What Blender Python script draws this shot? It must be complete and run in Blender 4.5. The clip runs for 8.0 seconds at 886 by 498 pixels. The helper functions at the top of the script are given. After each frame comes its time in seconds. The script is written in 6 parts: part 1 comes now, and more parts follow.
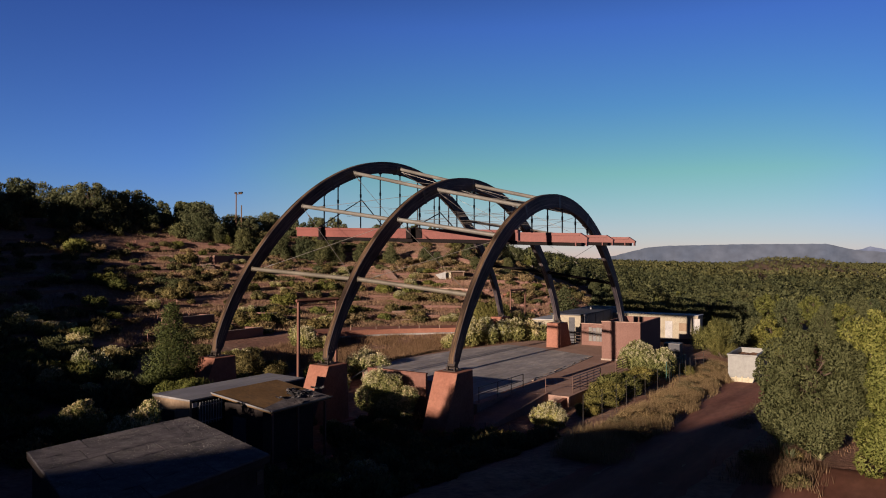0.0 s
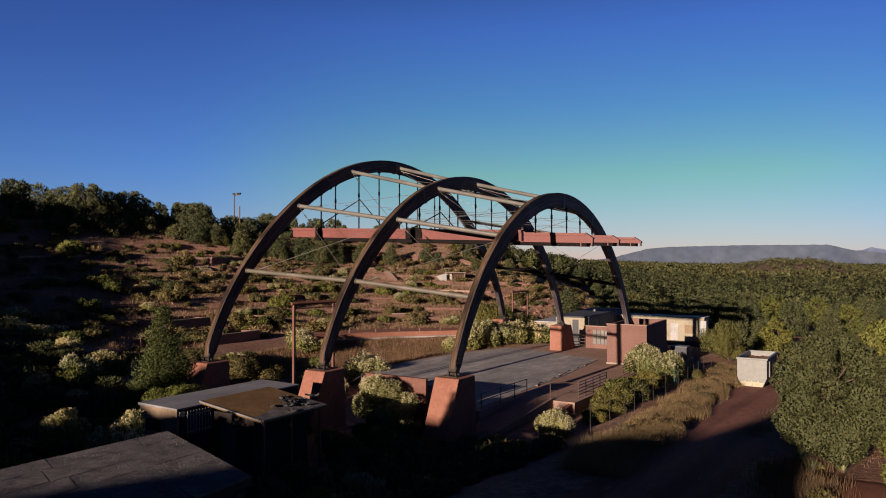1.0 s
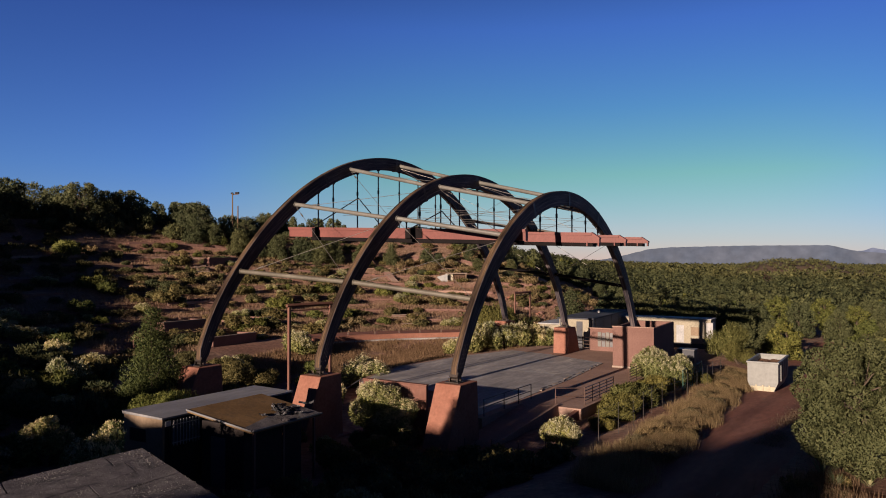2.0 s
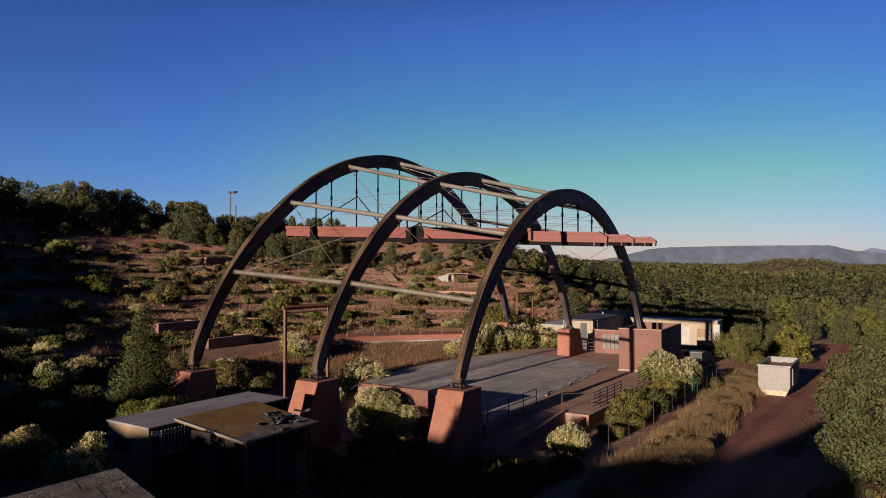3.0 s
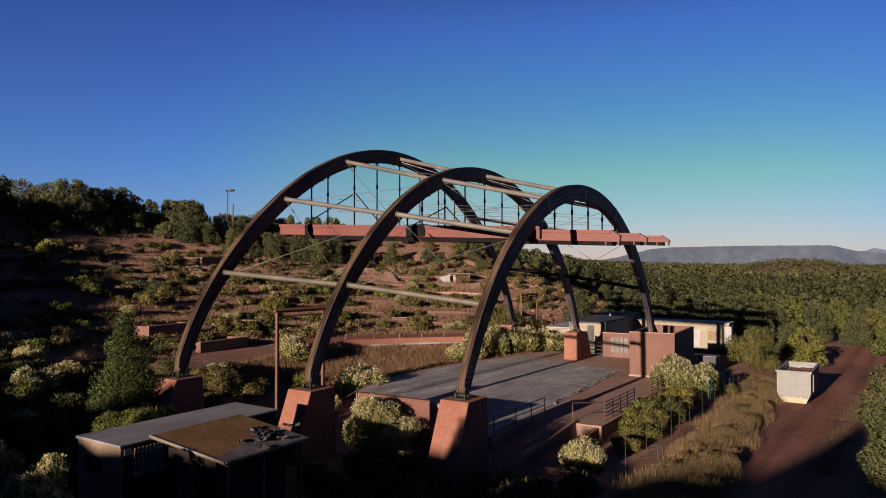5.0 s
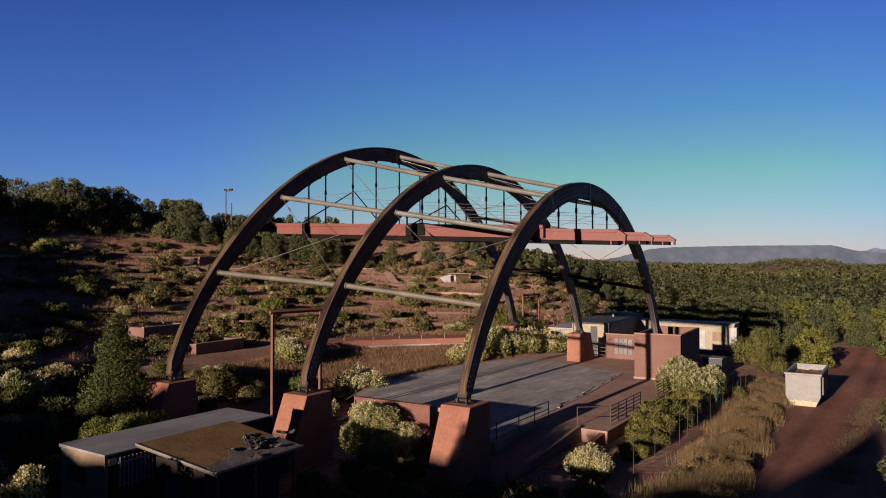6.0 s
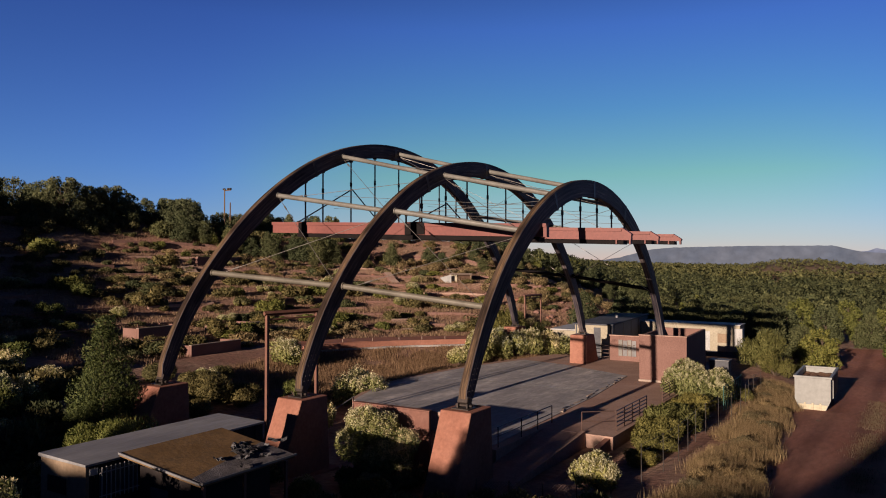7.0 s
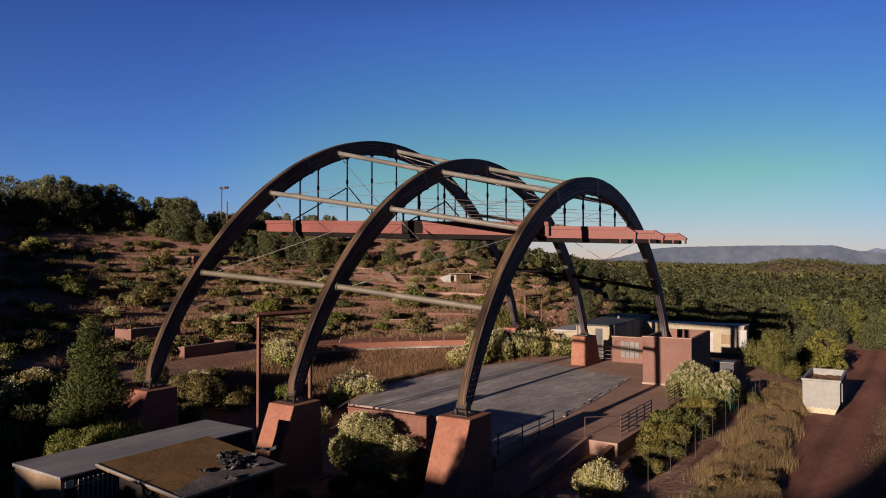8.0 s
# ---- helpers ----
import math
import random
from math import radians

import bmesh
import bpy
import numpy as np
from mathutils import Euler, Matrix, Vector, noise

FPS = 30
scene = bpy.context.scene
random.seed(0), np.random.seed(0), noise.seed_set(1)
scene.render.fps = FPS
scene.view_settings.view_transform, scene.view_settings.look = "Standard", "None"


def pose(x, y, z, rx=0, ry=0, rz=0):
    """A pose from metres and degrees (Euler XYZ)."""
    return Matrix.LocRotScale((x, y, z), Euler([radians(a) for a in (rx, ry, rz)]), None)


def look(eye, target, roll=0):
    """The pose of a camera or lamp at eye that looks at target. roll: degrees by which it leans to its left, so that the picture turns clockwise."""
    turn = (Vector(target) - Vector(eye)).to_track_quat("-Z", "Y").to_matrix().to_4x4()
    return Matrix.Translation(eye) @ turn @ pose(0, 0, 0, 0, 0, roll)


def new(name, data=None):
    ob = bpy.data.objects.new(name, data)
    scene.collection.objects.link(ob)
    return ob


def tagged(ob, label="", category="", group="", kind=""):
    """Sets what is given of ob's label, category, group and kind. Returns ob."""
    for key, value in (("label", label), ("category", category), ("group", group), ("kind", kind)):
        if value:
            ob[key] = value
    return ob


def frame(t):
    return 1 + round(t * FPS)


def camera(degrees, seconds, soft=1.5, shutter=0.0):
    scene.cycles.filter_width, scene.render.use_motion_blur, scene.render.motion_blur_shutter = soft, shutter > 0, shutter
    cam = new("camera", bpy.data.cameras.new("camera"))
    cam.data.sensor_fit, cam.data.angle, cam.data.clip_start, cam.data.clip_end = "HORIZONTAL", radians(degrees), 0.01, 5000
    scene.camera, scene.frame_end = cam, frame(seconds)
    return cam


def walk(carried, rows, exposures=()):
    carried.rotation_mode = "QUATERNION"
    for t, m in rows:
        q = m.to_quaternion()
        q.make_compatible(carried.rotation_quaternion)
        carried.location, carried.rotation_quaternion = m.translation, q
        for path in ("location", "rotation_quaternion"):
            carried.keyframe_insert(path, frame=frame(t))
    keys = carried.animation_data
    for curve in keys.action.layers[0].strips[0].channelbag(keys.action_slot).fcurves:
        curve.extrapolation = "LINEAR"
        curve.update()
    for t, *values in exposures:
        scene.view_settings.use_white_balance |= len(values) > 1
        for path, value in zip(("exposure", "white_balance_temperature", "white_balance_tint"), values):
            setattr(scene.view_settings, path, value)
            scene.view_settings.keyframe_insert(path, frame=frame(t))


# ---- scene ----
cam = camera(62.07, 8.0, soft=1.0)
PATH = [
    (0, (24.012, -37.124, 9.238), (18.7, -28.653, 9.385), 0.0),
    (0.5, (23.555, -36.367, 9.212), (18.237, -27.899, 9.373), -0.07),
    (1, (23.073, -35.605, 9.208), (17.752, -27.14, 9.376), -0.11),
    (1.5, (22.589, -34.809, 9.214), (17.259, -26.349, 9.387), -0.1),
    (3, (20.994, -32.611, 9.247), (15.666, -24.15, 9.417), -0.04),
    (3.5, (20.509, -31.97, 9.265), (15.183, -23.508, 9.436), -0.07),
    (4, (20.08, -31.361, 9.262), (14.751, -22.901, 9.426), 0.05),
    (4.5, (19.737, -30.783, 9.26), (14.401, -22.327, 9.428), 0.02),
    (6, (18.683, -29.137, 9.252), (13.338, -20.687, 9.42), -0.02),
    (6.5, (18.347, -28.575, 9.248), (12.996, -20.128, 9.416), 0.02),
    (7, (18.02, -27.985, 9.227), (12.663, -19.543, 9.398), 0.0),
    (7.5, (17.668, -27.365, 9.238), (12.312, -18.922, 9.407), -0.04),
    (8, (17.335, -26.763, 9.237), (11.981, -18.318, 9.401), 0.04),
]
walk(cam, [(t, look(e, p, r)) for t, e, p, r in PATH])

# ---- world, sun, exposure ----
SUN_UP = radians(10.0)
world = bpy.data.worlds.new("sky")
scene.world = world
world.use_nodes = True
wn = world.node_tree
sky = wn.nodes.new("ShaderNodeTexSky")
sky.sky_type = "NISHITA"
sky.sun_disc = False
sky.sun_elevation = SUN_UP
sky.sun_rotation = math.pi
sky.altitude = 1300
sky.air_density = 1.0
sky.dust_density = 0.0
sky.ozone_density = 5.0
# clear evening air: rosy and pale green low down, deep blue above
wtc = wn.nodes.new("ShaderNodeTexCoord")
wsep = wn.nodes.new("ShaderNodeSeparateXYZ")
wn.links.new(wtc.outputs["Generated"], wsep.inputs[0])
wramp = wn.nodes.new("ShaderNodeValToRGB")
we = wramp.color_ramp.elements
while len(we) < 6:
    we.new(0.5)
for el, (p, c) in zip(we, ((0.0, (1.33, 0.83, 0.86)), (0.045, (1.38, 0.92, 0.82)), (0.115, (1.17, 1.07, 0.64)), (0.20, (0.83, 0.90, 0.87)), (0.30, (0.73, 0.72, 1.06)), (0.52, (0.11, 0.088, 0.165)))):
    el.position, el.color = p, (*c, 1)
wn.links.new(wsep.outputs["Z"], wramp.inputs[0])
# away from the glow opposite the low sun the sky stays blue
wblue = wn.nodes.new("ShaderNodeValToRGB")
we = wblue.color_ramp.elements
while len(we) < 4:
    we.new(0.5)
for el, (p, c) in zip(we, ((0.0, (1.06, 0.84, 0.98)), (0.12, (0.80, 0.775, 1.07)), (0.31, (0.63, 0.60, 0.99)), (0.52, (0.11, 0.088, 0.165)))):
    el.position, el.color = p, (*c, 1)
wn.links.new(wsep.outputs["Z"], wblue.inputs[0])
wside = wn.nodes.new("ShaderNodeMapRange")
wside.interpolation_type = "SMOOTHSTEP"
wside.inputs[1].default_value, wside.inputs[2].default_value = 0.845, 0.993
wdot = wn.nodes.new("ShaderNodeVectorMath")
wdot.operation = "DOT_PRODUCT"
wdot.inputs[1].default_value = (-0.43, 0.895, 0.12)
wn.links.new(wtc.outputs["Generated"], wdot.inputs[0])
wglow = wn.nodes.new("ShaderNodeVectorMath")
wglow.operation = "DOT_PRODUCT"
wglow.inputs[1].default_value = (-0.355, 0.927, 0.12)
wn.links.new(wtc.outputs["Generated"], wglow.inputs[0])
wn.links.new(wglow.outputs["Value"], wside.inputs[0])
wtint = wn.nodes.new("ShaderNodeMix")
wtint.data_type = "RGBA"
wn.links.new(wside.outputs[0], wtint.inputs[0])
wn.links.new(wblue.outputs[0], wtint.inputs[6])
wn.links.new(wramp.outputs[0], wtint.inputs[7])
wmix = wn.nodes.new("ShaderNodeMix")
wmix.data_type, wmix.blend_type = "RGBA", "MULTIPLY"
wmix.inputs[0].default_value = 1.0
wn.links.new(sky.outputs[0], wmix.inputs[6])
wn.links.new(wtint.outputs[2], wmix.inputs[7])
wfall = wn.nodes.new("ShaderNodeMapRange")
wfall.interpolation_type = "SMOOTHSTEP"
wfall.inputs[1].default_value, wfall.inputs[2].default_value = -0.1, 0.78
wfall.inputs[3].default_value, wfall.inputs[4].default_value = 0.37, 1.0
wn.links.new(wdot.outputs["Value"], wfall.inputs[0])
wdim = wn.nodes.new("ShaderNodeMix")
wdim.data_type, wdim.blend_type = "RGBA", "MULTIPLY"
wdim.inputs[0].default_value = 1.0
wn.links.new(wmix.outputs[2], wdim.inputs[6])
wn.links.new(wfall.outputs[0], wdim.inputs[7])
wn.links.new(wdim.outputs[2], wn.nodes["Background"].inputs[0])
wn.nodes["Background"].inputs[1].default_value = 0.066
sun = new("sun", bpy.data.lights.new("sun", "SUN"))
sun.data.energy = 5.0
sun.data.angle = radians(0.5)
sun.data.color = (1.0, 0.77, 0.62)
sun.matrix_world = look((0, -200, 0), (4, 0, -200 * math.tan(SUN_UP)))
scene.view_settings.exposure = 0.77

# ---- materials ----
def shader(name, rough=0.8, metal=0.0):
    m = bpy.data.materials.new(name)
    m.use_nodes = True
    n = m.node_tree
    b = n.nodes["Principled BSDF"]
    b.inputs["Roughness"].default_value = rough
    b.inputs["Metallic"].default_value = metal
    return m, n, b


def noise_node(n, scale, detail=5, coord="Object", stretch=(1, 1, 1), rough=0.6):
    tc = n.nodes.new("ShaderNodeTexCoord")
    mp = n.nodes.new("ShaderNodeMapping")
    mp.inputs["Scale"].default_value = stretch
    nz = n.nodes.new("ShaderNodeTexNoise")
    nz.inputs["Scale"].default_value = scale
    nz.inputs["Detail"].default_value = detail
    nz.inputs["Roughness"].default_value = rough
    n.links.new(tc.outputs[coord], mp.inputs[0])
    n.links.new(mp.outputs[0], nz.inputs["Vector"])
    return nz.outputs["Fac"]


def ramp_node(n, fac, stops):
    r = n.nodes.new("ShaderNodeValToRGB")
    e = r.color_ramp.elements
    while len(e) < len(stops):
        e.new(0.5)
    for el, (p, c) in zip(e, stops):
        el.position, el.color = p, (*c, 1)
    n.links.new(fac, r.inputs[0])
    return r.outputs[0]


def mix_node(n, fac, a, b, mode="MIX"):
    x = n.nodes.new("ShaderNodeMix")
    x.data_type, x.blend_type = "RGBA", mode
    for s, v in ((0, fac), (6, a), (7, b)):
        if hasattr(v, "is_linked"):
            n.links.new(v, x.inputs[s])
        else:
            x.inputs[s].default_value = v if s == 0 else (*v, 1)
    return x.outputs[2]


def bump_node(n, b, height, strength, distance):
    k = n.nodes.new("ShaderNodeBump")
    k.inputs["Strength"].default_value, k.inputs["Distance"].default_value = strength, distance
    n.links.new(height, k.inputs["Height"])
    n.links.new(k.outputs[0], b.inputs["Normal"])


def surface(name, a, b, big=0.5, fine=8.0, rough=0.85, metal=0.0, bump=0.3, stretch=(1, 1, 1), coord="Object", third=None):
    """Two colours mixed by broad stains and fine grain, with a fine relief."""
    m, n, p = shader(name, rough, metal)
    f1 = noise_node(n, big, 4, coord, stretch)
    f2 = noise_node(n, fine, 6, coord, stretch)
    a, b, third = (tuple(0.62 * v for v in c) if c else None for c in (a, b, third))
    broad = ramp_node(n, f1, [(0.33, a), (0.67, b)])
    grain = ramp_node(n, f2, [(0.3, (0.8, 0.8, 0.8)), (0.7, (1.13, 1.13, 1.13))])
    col = mix_node(n, 1.0, broad, grain, "MULTIPLY")
    if third:
        f3 = noise_node(n, big * 2.7, 6, coord, stretch, 0.7)
        mask = ramp_node(n, f3, [(0.48, (0, 0, 0)), (0.78, (0.75, 0.75, 0.75))])
        col = mix_node(n, mask, col, third)
    n.links.new(col, p.inputs["Base Color"])
    if metal == 0 and rough >= 0.75:
        p.inputs["Specular IOR Level"].default_value = 0.12
    bump_node(n, p, f2, bump, 0.03)
    return m


def leaves(name, a, b, c, rough=0.7, thin=0.34):
    """Foliage: colour varies from plant to plant and from leaf to leaf; thin lets light through."""
    m, n, p = shader(name, rough)
    oi = n.nodes.new("ShaderNodeObjectInfo")
    ge = n.nodes.new("ShaderNodeNewGeometry")
    a, b, c = (tuple(1.14 * v for v in k) for k in (a, b, c))
    per_leaf = ramp_node(n, ge.outputs["Random Per Island"], [(0.0, a), (0.55, b), (1.0, c)])
    tone = ramp_node(n, oi.outputs["Random"], [(0.0, (0.72, 0.78, 0.74)), (1.0, (1.25, 1.15, 0.95))])
    col = mix_node(n, 1.0, per_leaf, tone, "MULTIPLY")
    n.links.new(col, p.inputs["Base Color"])
    p.inputs["Specular IOR Level"].default_value = 0.15
    glow = n.nodes.new("ShaderNodeBsdfTranslucent")
    n.links.new(col, glow.inputs["Color"])
    both = n.nodes.new("ShaderNodeMixShader")
    both.inputs[0].default_value = thin
    n.links.new(p.outputs[0], both.inputs[1])
    n.links.new(glow.outputs[0], both.inputs[2])
    n.links.new(both.outputs[0], n.nodes["Material Output"].inputs["Surface"])
    return m


M = {}


def glulam(name, dark, mid, pale, share):
    """Weathered laminated timber: long streaks along the beam, stain worn away in patches."""
    m, n, p = shader(name, 0.62)
    streak = noise_node(n, 5.0, 6, "UV", (0.05, 1.5, 1), 0.68)
    broad = noise_node(n, 0.55, 4, "UV", (0.5, 1.6, 1))
    fine = noise_node(n, 22.0, 5, "UV", (0.12, 3.0, 1))
    col = ramp_node(n, streak, [(0.36, dark), (0.56, mid), (0.70, pale)])
    stain = ramp_node(n, broad, [(share - 0.1, (0.34, 0.34, 0.38)), (share + 0.14, (1.2, 1.18, 1.12))])
    col = mix_node(n, 1.0, col, stain, "MULTIPLY")
    col = mix_node(n, 1.0, col, ramp_node(n, fine, [(0.3, (0.7, 0.7, 0.7)), (0.7, (1.25, 1.25, 1.25))]), "MULTIPLY")
    n.links.new(col, p.inputs["Base Color"])
    p.inputs["Specular IOR Level"].default_value = 0.12
    bump_node(n, p, streak, 0.8, 0.04)
    return m


# bluish sky sheen is put into the side colours; the weathered back is browner
M["beam"] = glulam("stained_glulam", (0.026, 0.025, 0.035), (0.085, 0.073, 0.080), (0.235, 0.19, 0.165), 0.43)
M["beam_top"] = glulam("weathered_glulam", (0.028, 0.021, 0.019), (0.10, 0.066, 0.042), (0.28, 0.18, 0.092), 0.47)
M["tube"] = surface("galvanised_tube", (0.165, 0.158, 0.14), (0.28, 0.27, 0.24), 0.6, 9.0, 0.5, 0.0, 0.15, third=(0.16, 0.15, 0.13))
M["dull_tube"] = surface("dull_weathered_tube", (0.125, 0.112, 0.085), (0.215, 0.195, 0.15), 0.6, 9.0, 0.6, 0.0, 0.15, third=(0.11, 0.095, 0.07))
# near black: holds the carrier beam's shade and the arch shadow plates' darkness
M["near_black"] = surface("near_black", (0.009, 0.007, 0.008), (0.016, 0.012, 0.012), 1.2, 9.0, 0.8, bump=0.2)
M["far_hill"] = surface("wooded_far_hill", (0.11, 0.13, 0.11), (0.15, 0.17, 0.13), 0.02, 0.15, 1.0, bump=0.0)
M["steel"] = surface("dark_steel", (0.05, 0.042, 0.04), (0.09, 0.07, 0.06), 1.2, 14.0, 0.5, 0.5, 0.2)
M["hanger"] = surface("hanger_steel", (0.10, 0.08, 0.08), (0.17, 0.13, 0.13), 1.2, 14.0, 0.55, 0.2, 0.2)
M["cable"] = surface("steel_cable", (0.24, 0.22, 0.2), (0.36, 0.33, 0.3), 2.0, 20.0, 0.4, 0.5, 0.1)
M["red"] = surface("red_painted_steel", (0.20, 0.052, 0.042), (0.265, 0.078, 0.062), 0.3, 7.0, 0.6, bump=0.15, third=(0.21, 0.06, 0.05))
M["pier"] = surface("red_concrete", (0.37, 0.165, 0.115), (0.47, 0.23, 0.165), 0.5, 6.0, 0.9, bump=0.35, third=(0.33, 0.15, 0.11))
# the pier concrete made darker: a bush's shade is put into this colour
M["dim_wall"] = surface("dimmed_red_concrete", (0.24, 0.115, 0.088), (0.33, 0.175, 0.14), 0.7, 6.0, 0.92, bump=0.4, third=(0.20, 0.105, 0.085))
M["deck"] = surface("worn_grey_deck", (0.40, 0.385, 0.385), (0.62, 0.59, 0.58), 0.3, 4.0, 0.75, bump=0.25, stretch=(1.0, 0.35, 1), third=(0.46, 0.45, 0.43))
dn = M["deck"].node_tree
dp = dn.nodes["Principled BSDF"]
dl = dp.inputs["Base Color"].links[0].from_socket
worn = ramp_node(dn, noise_node(dn, 0.7, 8, "Object", (1.3, 0.4, 1), 0.72), [(0.36, (0.74, 0.74, 0.76)), (0.52, (0.98, 0.98, 0.98)), (0.66, (1.42, 1.39, 1.35))])
dn.links.new(mix_node(dn, 1.0, dl, worn, "MULTIPLY"), dp.inputs["Base Color"])
M["walk"] = surface("red_walkway", (0.46, 0.30, 0.235), (0.58, 0.40, 0.325), 0.3, 6.0, 0.9, bump=0.25, third=(0.38, 0.235, 0.18))
M["block"] = surface("red_block", (0.25, 0.142, 0.118), (0.315, 0.185, 0.155), 0.5, 9.0, 0.9, bump=0.3)
M["white"] = surface("worn_white_paint", (0.42, 0.43, 0.43), (0.58, 0.58, 0.57), 0.8, 7.0, 0.6, bump=0.1)
M["rust"] = surface("rusty_inside", (0.10, 0.06, 0.045), (0.2, 0.12, 0.08), 1.0, 8.0, 0.9, bump=0.3)
M["dumpster"] = surface("pale_grey_paint", (0.275, 0.29, 0.275), (0.335, 0.35, 0.335), 0.5, 3.0, 0.55, bump=0.05)
M["cream"] = surface("cream_paint", (0.56, 0.50, 0.34), (0.64, 0.58, 0.42), 0.8, 5.0, 0.6, bump=0.1)
M["beige"] = surface("beige_siding", (0.43, 0.385, 0.285), (0.52, 0.47, 0.36), 0.4, 6.0, 0.75, bump=0.15)
M["dark_siding"] = surface("dark_siding", (0.07, 0.075, 0.09), (0.11, 0.115, 0.13), 0.5, 8.0, 0.7, bump=0.2)
M["roof_dark"] = surface("dark_roofing", (0.075, 0.08, 0.10), (0.13, 0.135, 0.155), 0.5, 9.0, 0.8, bump=0.3)
M["roof_grey"] = surface("grey_metal_roof", (0.17, 0.175, 0.185), (0.27, 0.27, 0.275), 0.4, 5.0, 0.6, 0.0, 0.2, third=(0.13, 0.12, 0.115))
M["roof_sheet"] = surface("streaked_sheet_roof", (0.27, 0.272, 0.285), (0.43, 0.43, 0.435), 0.5, 5.0, 0.6, 0.0, 0.2, stretch=(1.6, 0.35, 1), third=(0.19, 0.175, 0.17))
M["roof_brown"] = surface("brown_roofing", (0.19, 0.115, 0.052), (0.28, 0.175, 0.085), 0.7, 8.0, 0.9, bump=0.4, third=(0.11, 0.085, 0.06))
M["felt"] = surface("gravelled_felt", (0.105, 0.098, 0.108), (0.25, 0.231, 0.246), 1.6, 26.0, 0.95, bump=1.0, third=(0.058, 0.054, 0.063))
M["gravel"] = leaves("roof_gravel", (0.064, 0.06, 0.064), (0.14, 0.13, 0.136), (0.32, 0.30, 0.30), 0.9, 0.0)
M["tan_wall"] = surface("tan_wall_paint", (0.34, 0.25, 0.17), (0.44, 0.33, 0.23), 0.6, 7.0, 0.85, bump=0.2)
# shed walls below the sunlit roofs: their shade is put into this near-black
M["shaded_wall"] = surface("shaded_wall_colour", (0.04, 0.034, 0.033), (0.065, 0.053, 0.05), 0.6, 7.0, 0.85, bump=0.2)
M["post"] = surface("rusty_post", (0.19, 0.085, 0.06), (0.27, 0.125, 0.085), 1.0, 9.0, 0.7, 0.2, 0.2)
M["rail"] = surface("rail_steel", (0.13, 0.085, 0.07), (0.2, 0.12, 0.095), 1.5, 12.0, 0.5, 0.4, 0.1)
M["wood"] = surface("bark", (0.10, 0.075, 0.055), (0.19, 0.145, 0.11), 1.5, 9.0, 0.95, bump=0.6, stretch=(1, 1, 0.3))
M["pole_wood"] = surface("pole_wood", (0.17, 0.11, 0.07), (0.26, 0.17, 0.11), 1.0, 9.0, 0.9, bump=0.3)
M["kerb"] = surface("pale_concrete", (0.42, 0.33, 0.27), (0.52, 0.42, 0.35), 0.8, 8.0, 0.9, bump=0.2)
M["bar"] = surface("pale_bar", (0.6, 0.6, 0.6), (0.7, 0.7, 0.7), 1, 9, 0.6)
M["green_mesh"] = surface("green_fence_wire", (0.04, 0.12, 0.10), (0.06, 0.17, 0.14), 1, 9, 0.6)
M["wire"] = surface("fence_wire", (0.07, 0.065, 0.06), (0.12, 0.11, 0.10), 2, 12, 0.6, 0.3)
# the blue haze of distance is put into both rock colours
M["mesa"] = surface("hazed_rock", (0.105, 0.142, 0.215), (0.145, 0.178, 0.245), 0.004, 0.02, 1.0, bump=0.0)
M["peak"] = surface("hazed_pale_rock", (0.17, 0.225, 0.37), (0.24, 0.29, 0.42), 0.004, 0.02, 1.0, bump=0.0)
M["juniper"] = leaves("juniper_leaves", (0.068, 0.08, 0.042), (0.092, 0.105, 0.054), (0.122, 0.132, 0.068))
M["bright"] = leaves("bright_leaves", (0.078, 0.092, 0.027), (0.125, 0.138, 0.043), (0.185, 0.19, 0.066))
M["sage"] = leaves("sage_leaves", (0.065, 0.062, 0.028), (0.12, 0.108, 0.05), (0.19, 0.165, 0.08))
M["rabbit"] = leaves("rabbitbrush_leaves", (0.12, 0.135, 0.05), (0.21, 0.22, 0.09), (0.32, 0.31, 0.15))
M["flower"] = leaves("dry_flower_heads", (0.38, 0.36, 0.23), (0.50, 0.47, 0.33), (0.62, 0.58, 0.43))
M["tan_leaf"] = leaves("tan_brush_leaves", (0.125, 0.098, 0.058), (0.19, 0.152, 0.09), (0.28, 0.226, 0.14))
M["grass"] = leaves("dry_grass_blades", (0.105, 0.068, 0.045), (0.172, 0.114, 0.075), (0.27, 0.19, 0.128))
M["slope_grass"] = leaves("brown_slope_grass", (0.15, 0.098, 0.068), (0.235, 0.158, 0.112), (0.355, 0.25, 0.182))
M["olive"] = leaves("olive_juniper_leaves", (0.085, 0.092, 0.042), (0.122, 0.125, 0.056), (0.17, 0.165, 0.078))
M["crest"] = leaves("crest_juniper_leaves", (0.07, 0.086, 0.05), (0.10, 0.114, 0.063), (0.138, 0.148, 0.086))
M["lime"] = leaves("lime_juniper_leaves", (0.105, 0.122, 0.032), (0.17, 0.182, 0.052), (0.235, 0.235, 0.08))
M["wisp"] = leaves("wispy_yellow_leaves", (0.085, 0.085, 0.028), (0.145, 0.14, 0.048), (0.22, 0.205, 0.08))
M["forest"] = leaves("far_forest_leaves", (0.092, 0.102, 0.053), (0.118, 0.128, 0.066), (0.148, 0.154, 0.08))
M["pine"] = leaves("dark_pine_needles", (0.025, 0.038, 0.016), (0.052, 0.07, 0.027), (0.092, 0.112, 0.042))
M["bank_grass"] = leaves("golden_bank_grass", (0.112, 0.083, 0.05), (0.19, 0.143, 0.087), (0.295, 0.232, 0.145))
fn = M["forest"].node_tree
fp = fn.nodes["Principled BSDF"]
fl = fp.inputs["Base Color"].links[0].from_socket
